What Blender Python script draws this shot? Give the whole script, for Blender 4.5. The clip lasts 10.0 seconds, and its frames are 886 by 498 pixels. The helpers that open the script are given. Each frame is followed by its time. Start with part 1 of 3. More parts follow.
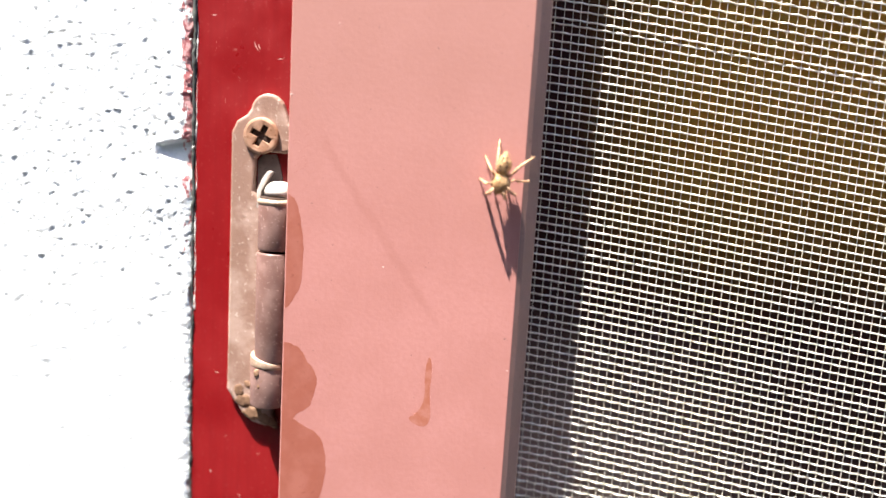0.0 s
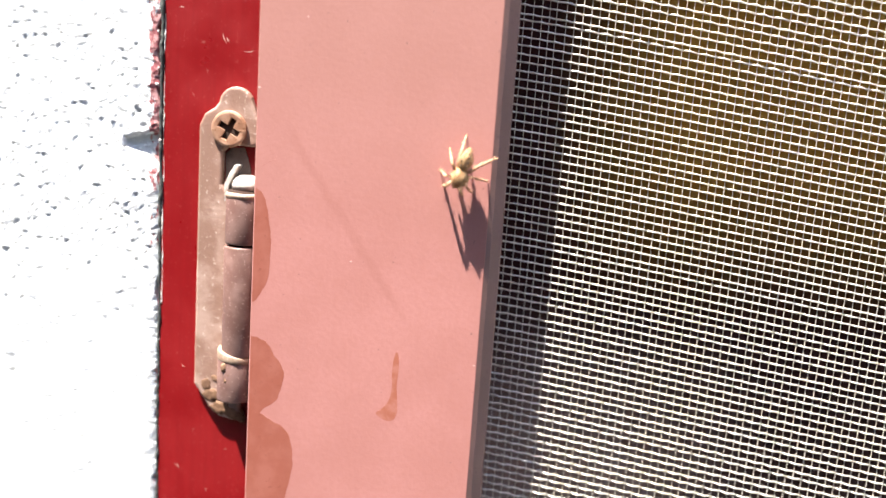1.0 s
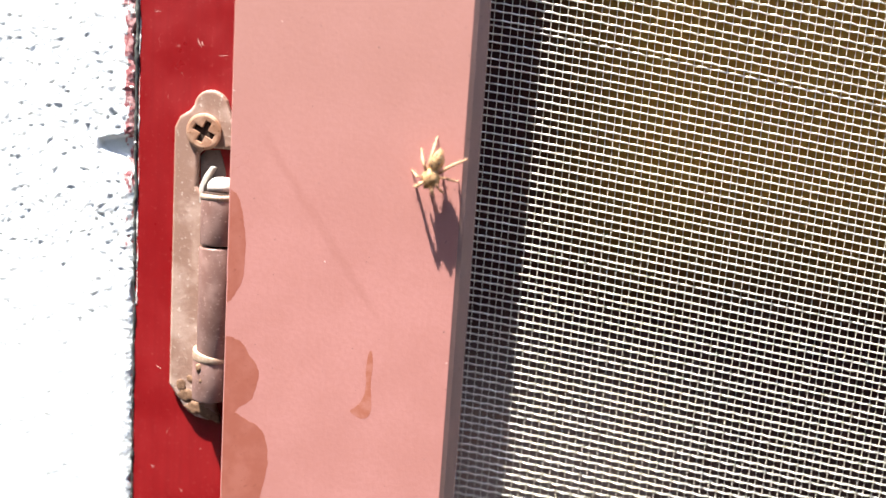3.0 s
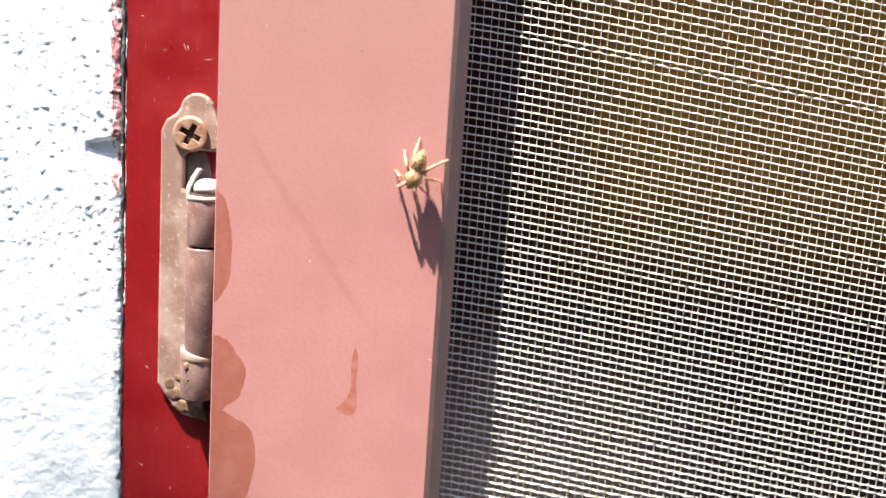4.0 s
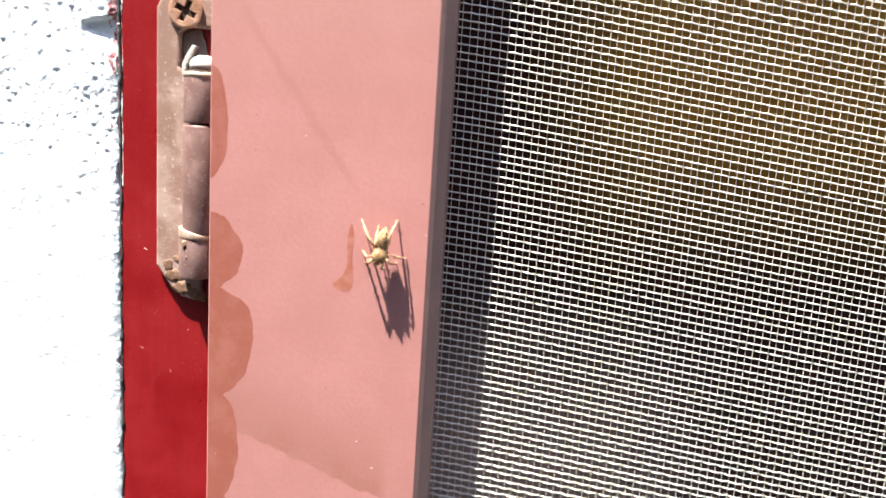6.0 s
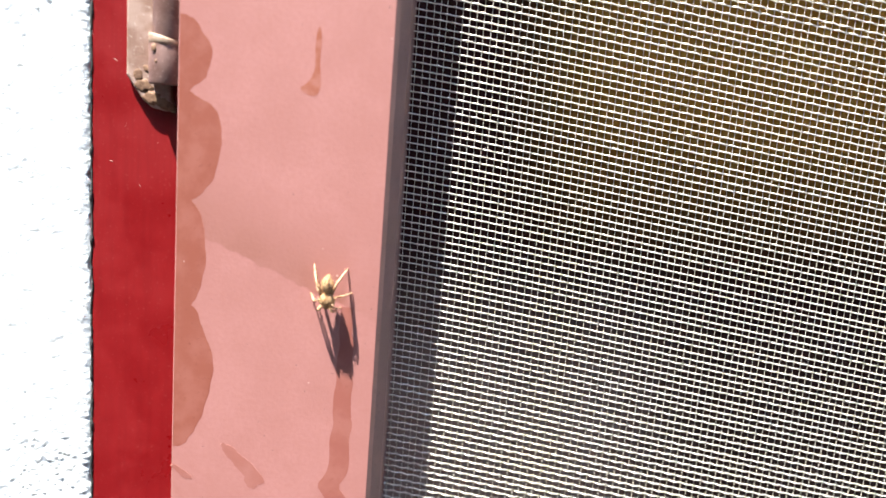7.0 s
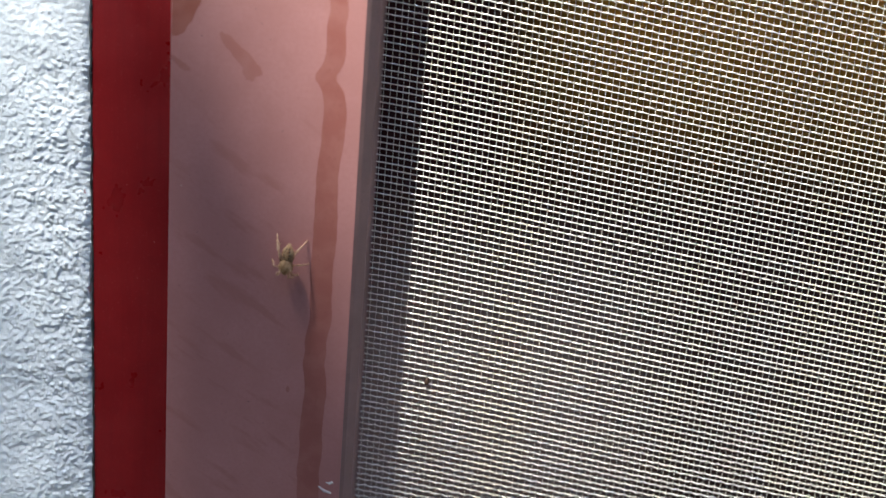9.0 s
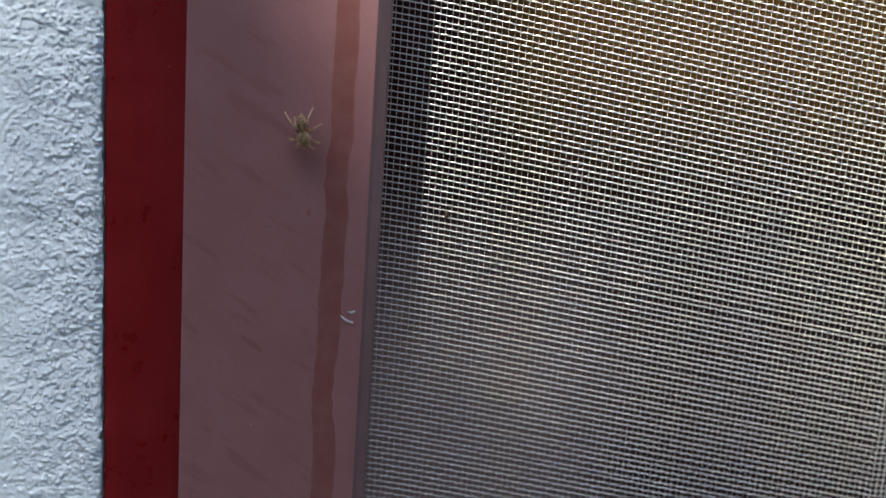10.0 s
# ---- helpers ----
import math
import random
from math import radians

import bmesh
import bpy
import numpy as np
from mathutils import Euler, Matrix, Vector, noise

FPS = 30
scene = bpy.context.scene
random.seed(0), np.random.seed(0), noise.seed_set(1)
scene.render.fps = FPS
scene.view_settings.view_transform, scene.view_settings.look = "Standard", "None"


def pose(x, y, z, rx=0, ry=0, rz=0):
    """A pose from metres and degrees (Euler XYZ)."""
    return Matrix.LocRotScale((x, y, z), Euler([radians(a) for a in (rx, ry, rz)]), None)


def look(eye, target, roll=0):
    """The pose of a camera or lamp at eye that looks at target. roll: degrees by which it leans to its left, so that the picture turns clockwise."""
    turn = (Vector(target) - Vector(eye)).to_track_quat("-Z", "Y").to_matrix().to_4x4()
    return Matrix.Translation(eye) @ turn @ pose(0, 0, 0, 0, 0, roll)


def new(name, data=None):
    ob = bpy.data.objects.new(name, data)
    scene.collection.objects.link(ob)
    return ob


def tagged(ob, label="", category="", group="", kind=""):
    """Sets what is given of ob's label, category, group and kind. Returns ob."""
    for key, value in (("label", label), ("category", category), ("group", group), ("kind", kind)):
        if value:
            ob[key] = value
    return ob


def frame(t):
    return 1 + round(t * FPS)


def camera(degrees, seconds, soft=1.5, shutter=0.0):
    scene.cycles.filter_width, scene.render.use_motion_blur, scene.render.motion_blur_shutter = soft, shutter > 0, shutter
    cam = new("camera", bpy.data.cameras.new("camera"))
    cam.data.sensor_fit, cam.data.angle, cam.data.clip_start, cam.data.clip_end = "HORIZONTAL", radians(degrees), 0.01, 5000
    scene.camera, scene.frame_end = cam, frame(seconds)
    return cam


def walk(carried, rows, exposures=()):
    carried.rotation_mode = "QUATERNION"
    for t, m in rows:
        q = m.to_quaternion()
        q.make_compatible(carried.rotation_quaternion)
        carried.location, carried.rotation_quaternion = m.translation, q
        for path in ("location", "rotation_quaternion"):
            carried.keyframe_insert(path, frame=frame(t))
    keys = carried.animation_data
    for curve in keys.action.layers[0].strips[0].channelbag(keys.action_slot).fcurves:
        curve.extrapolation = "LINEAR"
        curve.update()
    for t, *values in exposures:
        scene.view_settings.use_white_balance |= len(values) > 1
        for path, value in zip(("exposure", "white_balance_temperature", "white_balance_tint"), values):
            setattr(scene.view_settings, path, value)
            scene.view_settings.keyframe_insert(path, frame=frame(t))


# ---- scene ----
cam = camera(62.0, 10.0)
PATH = [
    (0, (0.043, -0.135, 0.041), (-0.145, 1.835, -0.247), 3.4),
    (0.5, (0.041, -0.135, 0.039), (-0.12, 1.839, -0.234), 3.8),
    (1, (0.046, -0.135, 0.041), (-0.097, 1.838, -0.254), 4.0),
    (1.5, (0.045, -0.136, 0.04), (-0.06, 1.839, -0.256), 4.2),
    (2, (0.045, -0.138, 0.04), (-0.018, 1.839, -0.254), 4.4),
    (2.5, (0.046, -0.137, 0.04), (-0.044, 1.841, -0.241), 4.1),
    (4, (0.049, -0.141, 0.04), (-0.011, 1.841, -0.224), 3.7),
    (4.5, (0.05, -0.141, 0.044), (0.0, 1.839, -0.228), 3.8),
    (5, (0.054, -0.14, 0.044), (-0.042, 1.844, -0.188), 3.0),
    (5.2, (0.05, -0.141, 0.04), (-0.039, 1.842, -0.207), 3.1),
    (6.3, (0.056, -0.146, 0.011), (-0.016, 1.825, -0.319), 4.0),
    (6.5, (0.058, -0.148, 0.004), (0.003, 1.823, -0.329), 4.6),
    (7, (0.059, -0.154, -0.018), (0.035, 1.82, -0.341), 4.4),
    (7.5, (0.059, -0.16, -0.041), (0.087, 1.809, -0.388), 4.6),
    (8, (0.062, -0.164, -0.061), (0.102, 1.806, -0.399), 4.5),
    (8.5, (0.064, -0.168, -0.08), (0.086, 1.801, -0.433), 4.4),
    (9, (0.065, -0.172, -0.105), (0.069, 1.796, -0.464), 4.6),
    (9.3, (0.056, -0.174, -0.125), (0.13, 1.799, -0.441), 4.0),
    (9.5, (0.054, -0.178, -0.151), (0.142, 1.803, -0.412), 4.0),
    (9.7, (0.058, -0.177, -0.167), (0.087, 1.812, -0.375), 3.4),
    (10, (0.054, -0.179, -0.155), (0.154, 1.797, -0.445), 4.0),
]
walk(cam, [(t, look(eye, target, roll)) for t, eye, target, roll in PATH], [(0, 2.2, 6800, 13), (1.5, 2.2, 6850, 14), (2.5, 2.2, 6750, 12), (4.0, 2.18, 6600, 10.5), (4.5, 2.17, 6550, 10), (7.0, 2.15, 6450, 10), (8.0, 2.0, 6250, 8), (9.0, 1.88, 6250, 8), (10, 1.77, 6050, 7)])

cam.data.dof.use_dof = True
cam.data.dof.focus_distance = 0.152
cam.data.dof.aperture_fstop = 5.6

# ---- light ----
SUN = Vector((1.1, 1.0, -3.9)).normalized()
sun_data = bpy.data.lights.new("sun", "SUN")
sun_data.energy, sun_data.angle, sun_data.color = 5.0, radians(0.7), (1.0, 0.95, 0.87)
sun = new("sun", sun_data)
sun.matrix_world = look((0, 0, 3), Vector((0, 0, 3)) + SUN)
world = bpy.data.worlds.new("sky")
scene.world = world
world.use_nodes = True
sky = world.node_tree.nodes.new("ShaderNodeTexSky")
sky.sky_type, sky.sun_disc = "NISHITA", False
sky.sun_elevation = math.asin(-SUN.z)
sky.sun_rotation = math.atan2(-SUN.x, -SUN.y)
background = world.node_tree.nodes["Background"]
background.inputs["Strength"].default_value = 0.15
world.node_tree.links.new(sky.outputs[0], background.inputs["Color"])


# ---- materials ----
def nodes_of(name):
    m = bpy.data.materials.new(name)
    m.use_nodes = True
    t = m.node_tree
    return m, t, t.nodes["Principled BSDF"]


def noise_node(t, vec, scale, detail=4.0, rough=0.6):
    n = t.nodes.new("ShaderNodeTexNoise")
    n.inputs["Scale"].default_value, n.inputs["Detail"].default_value, n.inputs["Roughness"].default_value = scale, detail, rough
    t.links.new(vec, n.inputs["Vector"])
    return n.outputs["Fac"]


def ramp(t, fac, lo, hi, a=0.0, b=1.0):
    n = t.nodes.new("ShaderNodeMapRange")
    n.interpolation_type = "SMOOTHSTEP"
    for k, v in enumerate((lo, hi, a, b)):
        n.inputs[k + 1].default_value = v
    t.links.new(fac, n.inputs[0])
    return n.outputs[0]


def maths(t, op, a, b):
    n = t.nodes.new("ShaderNodeMath")
    n.operation = op
    for k, v in enumerate((a, b)):
        if isinstance(v, (int, float)):
            n.inputs[k].default_value = v
        else:
            t.links.new(v, n.inputs[k])
    return n.outputs[0]


def mix(t, fac, a, b):
    n = t.nodes.new("ShaderNodeMix")
    n.data_type = "RGBA"
    for socket, v in ((n.inputs[0], fac), (n.inputs[6], a), (n.inputs[7], b)):
        if isinstance(v, tuple):
            socket.default_value = (*v, 1)
        elif isinstance(v, float):
            socket.default_value = v
        else:
            t.links.new(v, socket)
    return n.outputs[2]


def bump(t, shader, height, strength, distance):
    n = t.nodes.new("ShaderNodeBump")
    n.inputs["Strength"].default_value, n.inputs["Distance"].default_value = strength, distance
    t.links.new(height, n.inputs["Height"])
    t.links.new(n.outputs[0], shader.inputs["Normal"])


def coords(t):
    c = t.nodes.new("ShaderNodeTexCoord")
    s = t.nodes.new("ShaderNodeSeparateXYZ")
    t.links.new(c.outputs["Object"], s.inputs[0])
    return c.outputs["Object"], s.outputs[0], s.outputs[1], s.outputs[2]


def surface(name, a, b, c, scale, fine, rough=0.6, metal=0.0, relief=0.00005, spread=(0.4, 0.65), coat=0.0):
    """Base colour a, patches of b at the coarse scale, specks of c at the fine one."""
    m, t, p = nodes_of(name)
    vec = coords(t)[0]
    big, small = noise_node(t, vec, scale), noise_node(t, vec, fine, 3)
    col = mix(t, ramp(t, big, *spread), a, b)
    col = mix(t, ramp(t, small, 0.58, 0.75), col, c)
    t.links.new(col, p.inputs["Base Color"])
    t.links.new(ramp(t, big, 0.3, 0.7, rough - 0.08, min(1.0, rough + 0.1)), p.inputs["Roughness"])
    p.inputs["Metallic"].default_value = metal
    p.inputs["Coat Weight"].default_value = coat
    bump(t, p, small, 0.5, relief)
    return m


def chalky_pink():
    """Faded terracotta paint: chalky, with a brownish film above one slanting run line."""
    m, t, p = nodes_of("chalky_pink_paint")
    vec, x, y, z = coords(t)
    stretch = t.nodes.new("ShaderNodeMapping")
    stretch.inputs["Scale"].default_value = (0.9, 1, 1.0)
    t.links.new(vec, stretch.inputs[0])
    grain = noise_node(t, stretch.outputs[0], 1100, 4)
    cloud = noise_node(t, vec, 60, 4)
    speck = noise_node(t, vec, 900, 2)
    wob = maths(t, "MULTIPLY", maths(t, "SUBTRACT", noise_node(t, vec, 180, 3), 0.5), 0.004)
    d = maths(t, "ADD", maths(t, "SUBTRACT", z, -0.0428), maths(t, "MULTIPLY", x, 0.41))
    d = maths(t, "ADD", d, wob)
    film = maths(t, "MULTIPLY", ramp(t, d, 0.0, 0.0007), ramp(t, d, 0.0005, 0.02, 1.0, 0.0))
    film = maths(t, "MULTIPLY", film, ramp(t, x, 0.036, 0.039, 1.0, 0.3))
    film = maths(t, "MULTIPLY", film, ramp(t, cloud, 0.3, 0.7, 0.45, 1.0))
    col = mix(t, ramp(t, cloud, 0.35, 0.65), (0.395, 0.178, 0.159), (0.432, 0.201, 0.184))
    col = mix(t, maths(t, "MULTIPLY", ramp(t, grain, 0.35, 0.7), 0.35), col, (0.375, 0.155, 0.132))
    col = mix(t, maths(t, "MULTIPLY", ramp(t, z, 0.015, 0.06), 0.55), col, (0.345, 0.168, 0.14))
    col = mix(t, maths(t, "MULTIPLY", film, 0.95), col, (0.30, 0.125, 0.098))
    col = mix(t, ramp(t, speck, 0.70, 0.76), col, (0.2, 0.1, 0.09))
    slant = t.nodes.new("ShaderNodeMapping")
    slant.inputs["Rotation"].default_value = (0, radians(-34), 0)
    t.links.new(vec, slant.inputs[0])
    pulled = t.nodes.new("ShaderNodeMapping")
    pulled.inputs["Scale"].default_value = (0.2, 1, 1)
    t.links.new(slant.outputs[0], pulled.inputs[0])
    wipe = maths(t, "MULTIPLY", ramp(t, noise_node(t, pulled.outputs[0], 230, 4, 0.55), 0.54, 0.66), ramp(t, z, -0.12, -0.085, 1.0, 0.0))
    col = mix(t, maths(t, "MULTIPLY", wipe, maths(t, "MULTIPLY", ramp(t, x, 0.030, 0.036, 1.0, 0.2), 0.5)), col, (0.33, 0.125, 0.10))
    rub = maths(t, "ABSOLUTE", maths(t, "ADD", maths(t, "ADD", z, -0.0492), maths(t, "ADD", maths(t, "MULTIPLY", x, 1.42), wob)), 0.0)
    rub = maths(t, "MULTIPLY", ramp(t, rub, 0.0004, 0.0022, 1.0, 0.0), maths(t, "MULTIPLY", ramp(t, x, 0.004, 0.009), ramp(t, x, 0.026, 0.032, 1.0, 0.0)))
    col = mix(t, maths(t, "MULTIPLY", rub, 0.4), col, (0.33, 0.135, 0.115))
    t.links.new(col, p.inputs["Base Color"])
    p.inputs["Roughness"].default_value = 0.55
    bump(t, p, grain, 0.5, 0.00007)
    return m


def stucco():
    """White rough plaster, with smears of red paint beside the jamb."""
    m, t, p = nodes_of("white_stucco")
    vec, x, y, z = coords(t)
    grain, dirt = noise_node(t, vec, 1200, 4), noise_node(t, vec, 90, 4)
    col = mix(t, ramp(t, dirt, 0.4, 0.75), (0.82, 0.885, 0.91), (0.73, 0.80, 0.835))
    long = t.nodes.new("ShaderNodeMapping")
    long.inputs["Scale"].default_value = (1.0, 1.0, 0.5)
    t.links.new(vec, long.inputs[0])
    smear = noise_node(t, long.outputs[0], 620, 4, 0.65)
    near = ramp(t, x, -0.0252, -0.0216)
    upper = ramp(t, z, 0.004, 0.052, 0.02, 0.40)
    paint = ramp(t, maths(t, "ADD", smear, maths(t, "MULTIPLY", near, upper)), 0.66, 0.72)
    paint = maths(t, "MULTIPLY", paint, maths(t, "MULTIPLY", ramp(t, x, -0.0254, -0.0240), ramp(t, x, -0.019, -0.017, 1.0, 0.0)))
    thin = mix(t, ramp(t, noise_node(t, vec, 1100, 3), 0.42, 0.6), (0.30, 0.02, 0.03), (0.62, 0.30, 0.30))
    col = mix(t, maths(t, "MULTIPLY", paint, 0.9), col, thin)
    t.links.new(col, p.inputs["Base Color"])
    p.inputs["Roughness"].default_value = 0.85
    bump(t, p, grain, 0.7, 0.00018)
    return m


def red_gloss():
    """Old brushed gloss paint: faint brush lines along the bar, dull patches and dust."""
    m, t, p = nodes_of("red_gloss_paint")
    vec, x, y, z = coords(t)
    along = t.nodes.new("ShaderNodeMapping")
    along.inputs["Scale"].default_value = (1.0, 1.0, 0.045)
    t.links.new(vec, along.inputs[0])
    brush, dull = noise_node(t, along.outputs[0], 900, 3), noise_node(t, vec, 70, 4)
    dust, speck = noise_node(t, vec, 1300, 2, 0.5), noise_node(t, vec, 420, 2, 0.4)
    col = mix(t, ramp(t, dull, 0.35, 0.65), (0.20, 0.006, 0.008), (0.24, 0.009, 0.011))
    col = mix(t, maths(t, "MULTIPLY", ramp(t, brush, 0.4, 0.7), 0.3), col, (0.17, 0.004, 0.006))
    col = mix(t, maths(t, "MULTIPLY", ramp(t, dust, 0.60, 0.74), 0.16), col, (0.36, 0.11, 0.10))
    col = mix(t, maths(t, "MULTIPLY", ramp(t, speck, 0.74, 0.80), 0.35), col, (0.42, 0.17, 0.15))
    t.links.new(col, p.inputs["Base Color"])
    t.links.new(ramp(t, dull, 0.3, 0.7, 0.26, 0.44), p.inputs["Roughness"])
    bump(t, p, brush, 0.35, 0.00004)
    return m


PINK = chalky_pink()
STUCCO = stucco()
RED = red_gloss()
STAIN = surface("rusty_run_stain", (0.285, 0.093, 0.066), (0.325, 0.116, 0.088), (0.25, 0.080, 0.055), 170, 900, 0.4, 0.0, 0.00003)
DRIP = surface("orange_drip_stain", (0.33, 0.115, 0.075), (0.39, 0.16, 0.125), (0.27, 0.085, 0.05), 420, 1500, 0.4, 0.0, 0.00003)
FAINT = surface("faint_run_stain", (0.305, 0.105, 0.083), (0.345, 0.13, 0.105), (0.275, 0.095, 0.072), 160, 900, 0.45, 0.0, 0.00003)
SMEAR = surface("pale_smear", (0.340, 0.132, 0.108), (0.365, 0.15, 0.127), (0.34, 0.135, 0.11), 260, 900, 0.5, 0.0, 0.00003)
WIRE = surface("grey_screen_wire", (0.92, 0.88, 0.80), (0.93, 0.87, 0.70), (0.78, 0.73, 0.65), 40, 2500, 0.5, 0.55, 0.00001)
PLATE = surface("painted_hinge_steel", (0.29, 0.178, 0.138), (0.43, 0.305, 0.255), (0.60, 0.50, 0.44), 130, 1100, 0.48, 0.1, 0.00016)
KNUCKLE = surface("mauve_painted_steel", (0.17, 0.092, 0.078), (0.235, 0.14, 0.122), (0.40, 0.28, 0.24), 220, 1700, 0.5, 0.1, 0.00011)
RUST = surface("rusty_steel", (0.24, 0.14, 0.085), (0.14, 0.075, 0.045), (0.46, 0.30, 0.19), 450, 1500, 0.7, 0.2, 0.0002)
BRASS = surface("tarnished_screw", (0.35, 0.18, 0.11), (0.43, 0.26, 0.18), (0.22, 0.10, 0.045), 350, 1500, 0.5, 0.3, 0.00012)
TAN = surface("worn_tan_metal", (0.42, 0.31, 0.23), (0.32, 0.21, 0.15), (0.55, 0.45, 0.36), 500, 1900, 0.5, 0.2, 0.0001)
FLECK = surface("dull_fleck", (0.55, 0.37, 0.33), (0.5, 0.32, 0.28), (0.6, 0.45, 0.4), 300, 1500, 0.6)
# darker copy of the frame pink: the bevel's shade is in the colour
SHADED_RIM = surface("shaded_frame_pink", (0.195, 0.115, 0.104), (0.225, 0.132, 0.12), (0.165, 0.095, 0.088), 90, 1200, 0.6)
# near black: the shade inside recess and gap is put into the colour
SLOT_SHADE = surface("slot_shade_dark", (0.032, 0.017, 0.011), (0.05, 0.026, 0.017), (0.02, 0.011, 0.008), 800, 2500, 0.95)
# grey of the plate that stands for shade behind the hinge leaf
SHADE_GREY = surface("cutout_shade_grey", (0.10, 0.075, 0.07), (0.14, 0.105, 0.095), (0.06, 0.045, 0.04), 420, 1500, 0.7, 0.0, 0.0001)
PALE = surface("pale_paint", (0.58, 0.54, 0.50), (0.47, 0.41, 0.37), (0.36, 0.28, 0.24), 420, 1500, 0.4)
SEAL = surface("dark_sealant", (0.03, 0.035, 0.035), (0.06, 0.07, 0.065), (0.2, 0.21, 0.2), 250, 1300, 0.8, 0.0, 0.0002)
CRUMB = surface("crumbled_plaster", (0.80, 0.80, 0.78), (0.70, 0.69, 0.66), (0.5, 0.42, 0.38), 500, 2500, 0.85, 0.0, 0.0001)
STRAW = surface("straw_spider_hair", (0.52, 0.34, 0.17), (0.30, 0.155, 0.065), (0.14, 0.06, 0.022), 1300, 5200, 0.75, 0.0, 0.00006)
PALELEG = surface("straw_leg_hair", (0.60, 0.38, 0.23), (0.36, 0.18, 0.085), (0.22, 0.10, 0.04), 1500, 4600, 0.7, 0.0, 0.00004)
DARK = surface("dark_spot", (0.05, 0.03, 0.02), (0.09, 0.05, 0.03), (0.03, 0.02, 0.01), 900, 3000, 0.5)
EYE = surface("glossy_eye", (0.01, 0.01, 0.01), (0.02, 0.02, 0.02), (0.015, 0.01, 0.01), 900, 3000, 0.1)
GROUND = surface("dark_paving", (0.055, 0.06, 0.065), (0.045, 0.05, 0.055), (0.08, 0.083, 0.085), 3, 90, 0.85, 0.0, 0.002)
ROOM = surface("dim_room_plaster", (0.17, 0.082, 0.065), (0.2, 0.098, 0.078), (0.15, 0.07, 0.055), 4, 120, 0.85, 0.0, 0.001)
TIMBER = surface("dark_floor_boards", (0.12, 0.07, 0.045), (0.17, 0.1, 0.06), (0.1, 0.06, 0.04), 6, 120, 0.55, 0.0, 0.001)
def backdrop_cloth():
    """Added backdrop cloth: mustard above, brown below, grey towards the hem for wire glare."""
    m, t, p = nodes_of("added_backdrop_cloth")
    vec, x, y, z = coords(t)
    weave_fac, big = noise_node(t, vec, 600, 3), noise_node(t, vec, 9, 3)
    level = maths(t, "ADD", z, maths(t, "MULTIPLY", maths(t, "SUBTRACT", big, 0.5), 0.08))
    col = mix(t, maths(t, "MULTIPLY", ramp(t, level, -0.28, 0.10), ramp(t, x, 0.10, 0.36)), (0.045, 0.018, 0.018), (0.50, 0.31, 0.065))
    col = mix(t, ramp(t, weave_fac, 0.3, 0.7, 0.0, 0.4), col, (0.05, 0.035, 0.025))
    # grey painted in to lift the gaps that blurred bright wires would fill
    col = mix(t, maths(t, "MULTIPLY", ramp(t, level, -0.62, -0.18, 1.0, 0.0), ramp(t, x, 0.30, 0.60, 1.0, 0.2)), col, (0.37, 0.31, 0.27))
    t.links.new(col, p.inputs["Base Color"])
    p.inputs["Roughness"].default_value = 0.9
    p.inputs["Specular IOR Level"].default_value = 0.1
    through_light = t.nodes.new("ShaderNodeBsdfTranslucent")
    t.links.new(col, through_light.inputs["Color"])
    both = t.nodes.new("ShaderNodeMixShader")
    both.inputs[0].default_value = 0.36
    t.links.new(p.outputs[0], both.inputs[1])
    t.links.new(through_light.outputs[0], both.inputs[2])
    t.links.new(both.outputs[0], t.nodes["Material Output"].inputs["Surface"])
    return m


OLIVE = backdrop_cloth()
BRICKY = surface("dark_stained_timber", (0.035, 0.036, 0.037), (0.045, 0.045, 0.046), (0.028, 0.028, 0.03), 7, 150, 0.8)
BOARD = surface("grey_board", (0.3, 0.3, 0.3), (0.34, 0.34, 0.33), (0.26, 0.26, 0.26), 9, 200, 0.8)


# ---- mesh helpers ----
def part(name, bm, material, parent=None, label="", smooth=False):
    me = bpy.data.meshes.new(name)
    bm.normal_update()
    for f in bm.faces:
        f.smooth = smooth
    bm.to_mesh(me)
    bm.free()
    me.materials.append(material)
    ob = new(name, me)
    ob.parent = parent
    if label:
        ob["label"] = label
    return ob


def box(lo, hi, bevel=0.0, segments=2):
    bm = bmesh.new()
    bmesh.ops.create_cube(bm, size=1.0)
    for v in bm.verts:
        v.co = [lo[k] + (hi[k] - lo[k]) * (v.co[k] + 0.5) for k in range(3)]
    if bevel:
        bmesh.ops.bevel(bm, geom=bm.edges[:], offset=bevel, segments=segments, affect="EDGES", profile=0.5)
    return bm


def prism(outline, y0, y1, bevel=0.0):
    """A plate with its outline in x and z, from y0 (front) to y1."""
    bm = bmesh.new()
    front = [bm.verts.new((x, y0, z)) for x, z in outline]
    back = [bm.verts.new((x, y1, z)) for x, z in outline]
    top = bm.faces.new(front)
    bm.faces.new(back[::-1])
    n = len(outline)
    for k in range(n):
        bm.faces.new((front[k], back[k], back[(k + 1) % n], front[(k + 1) % n]))
    bmesh.ops.recalc_face_normals(bm, faces=bm.faces[:])
    if bevel:
        bmesh.ops.bevel(bm, geom=list(top.edges), offset=bevel, segments=3, affect="EDGES", profile=0.5)
    return bm


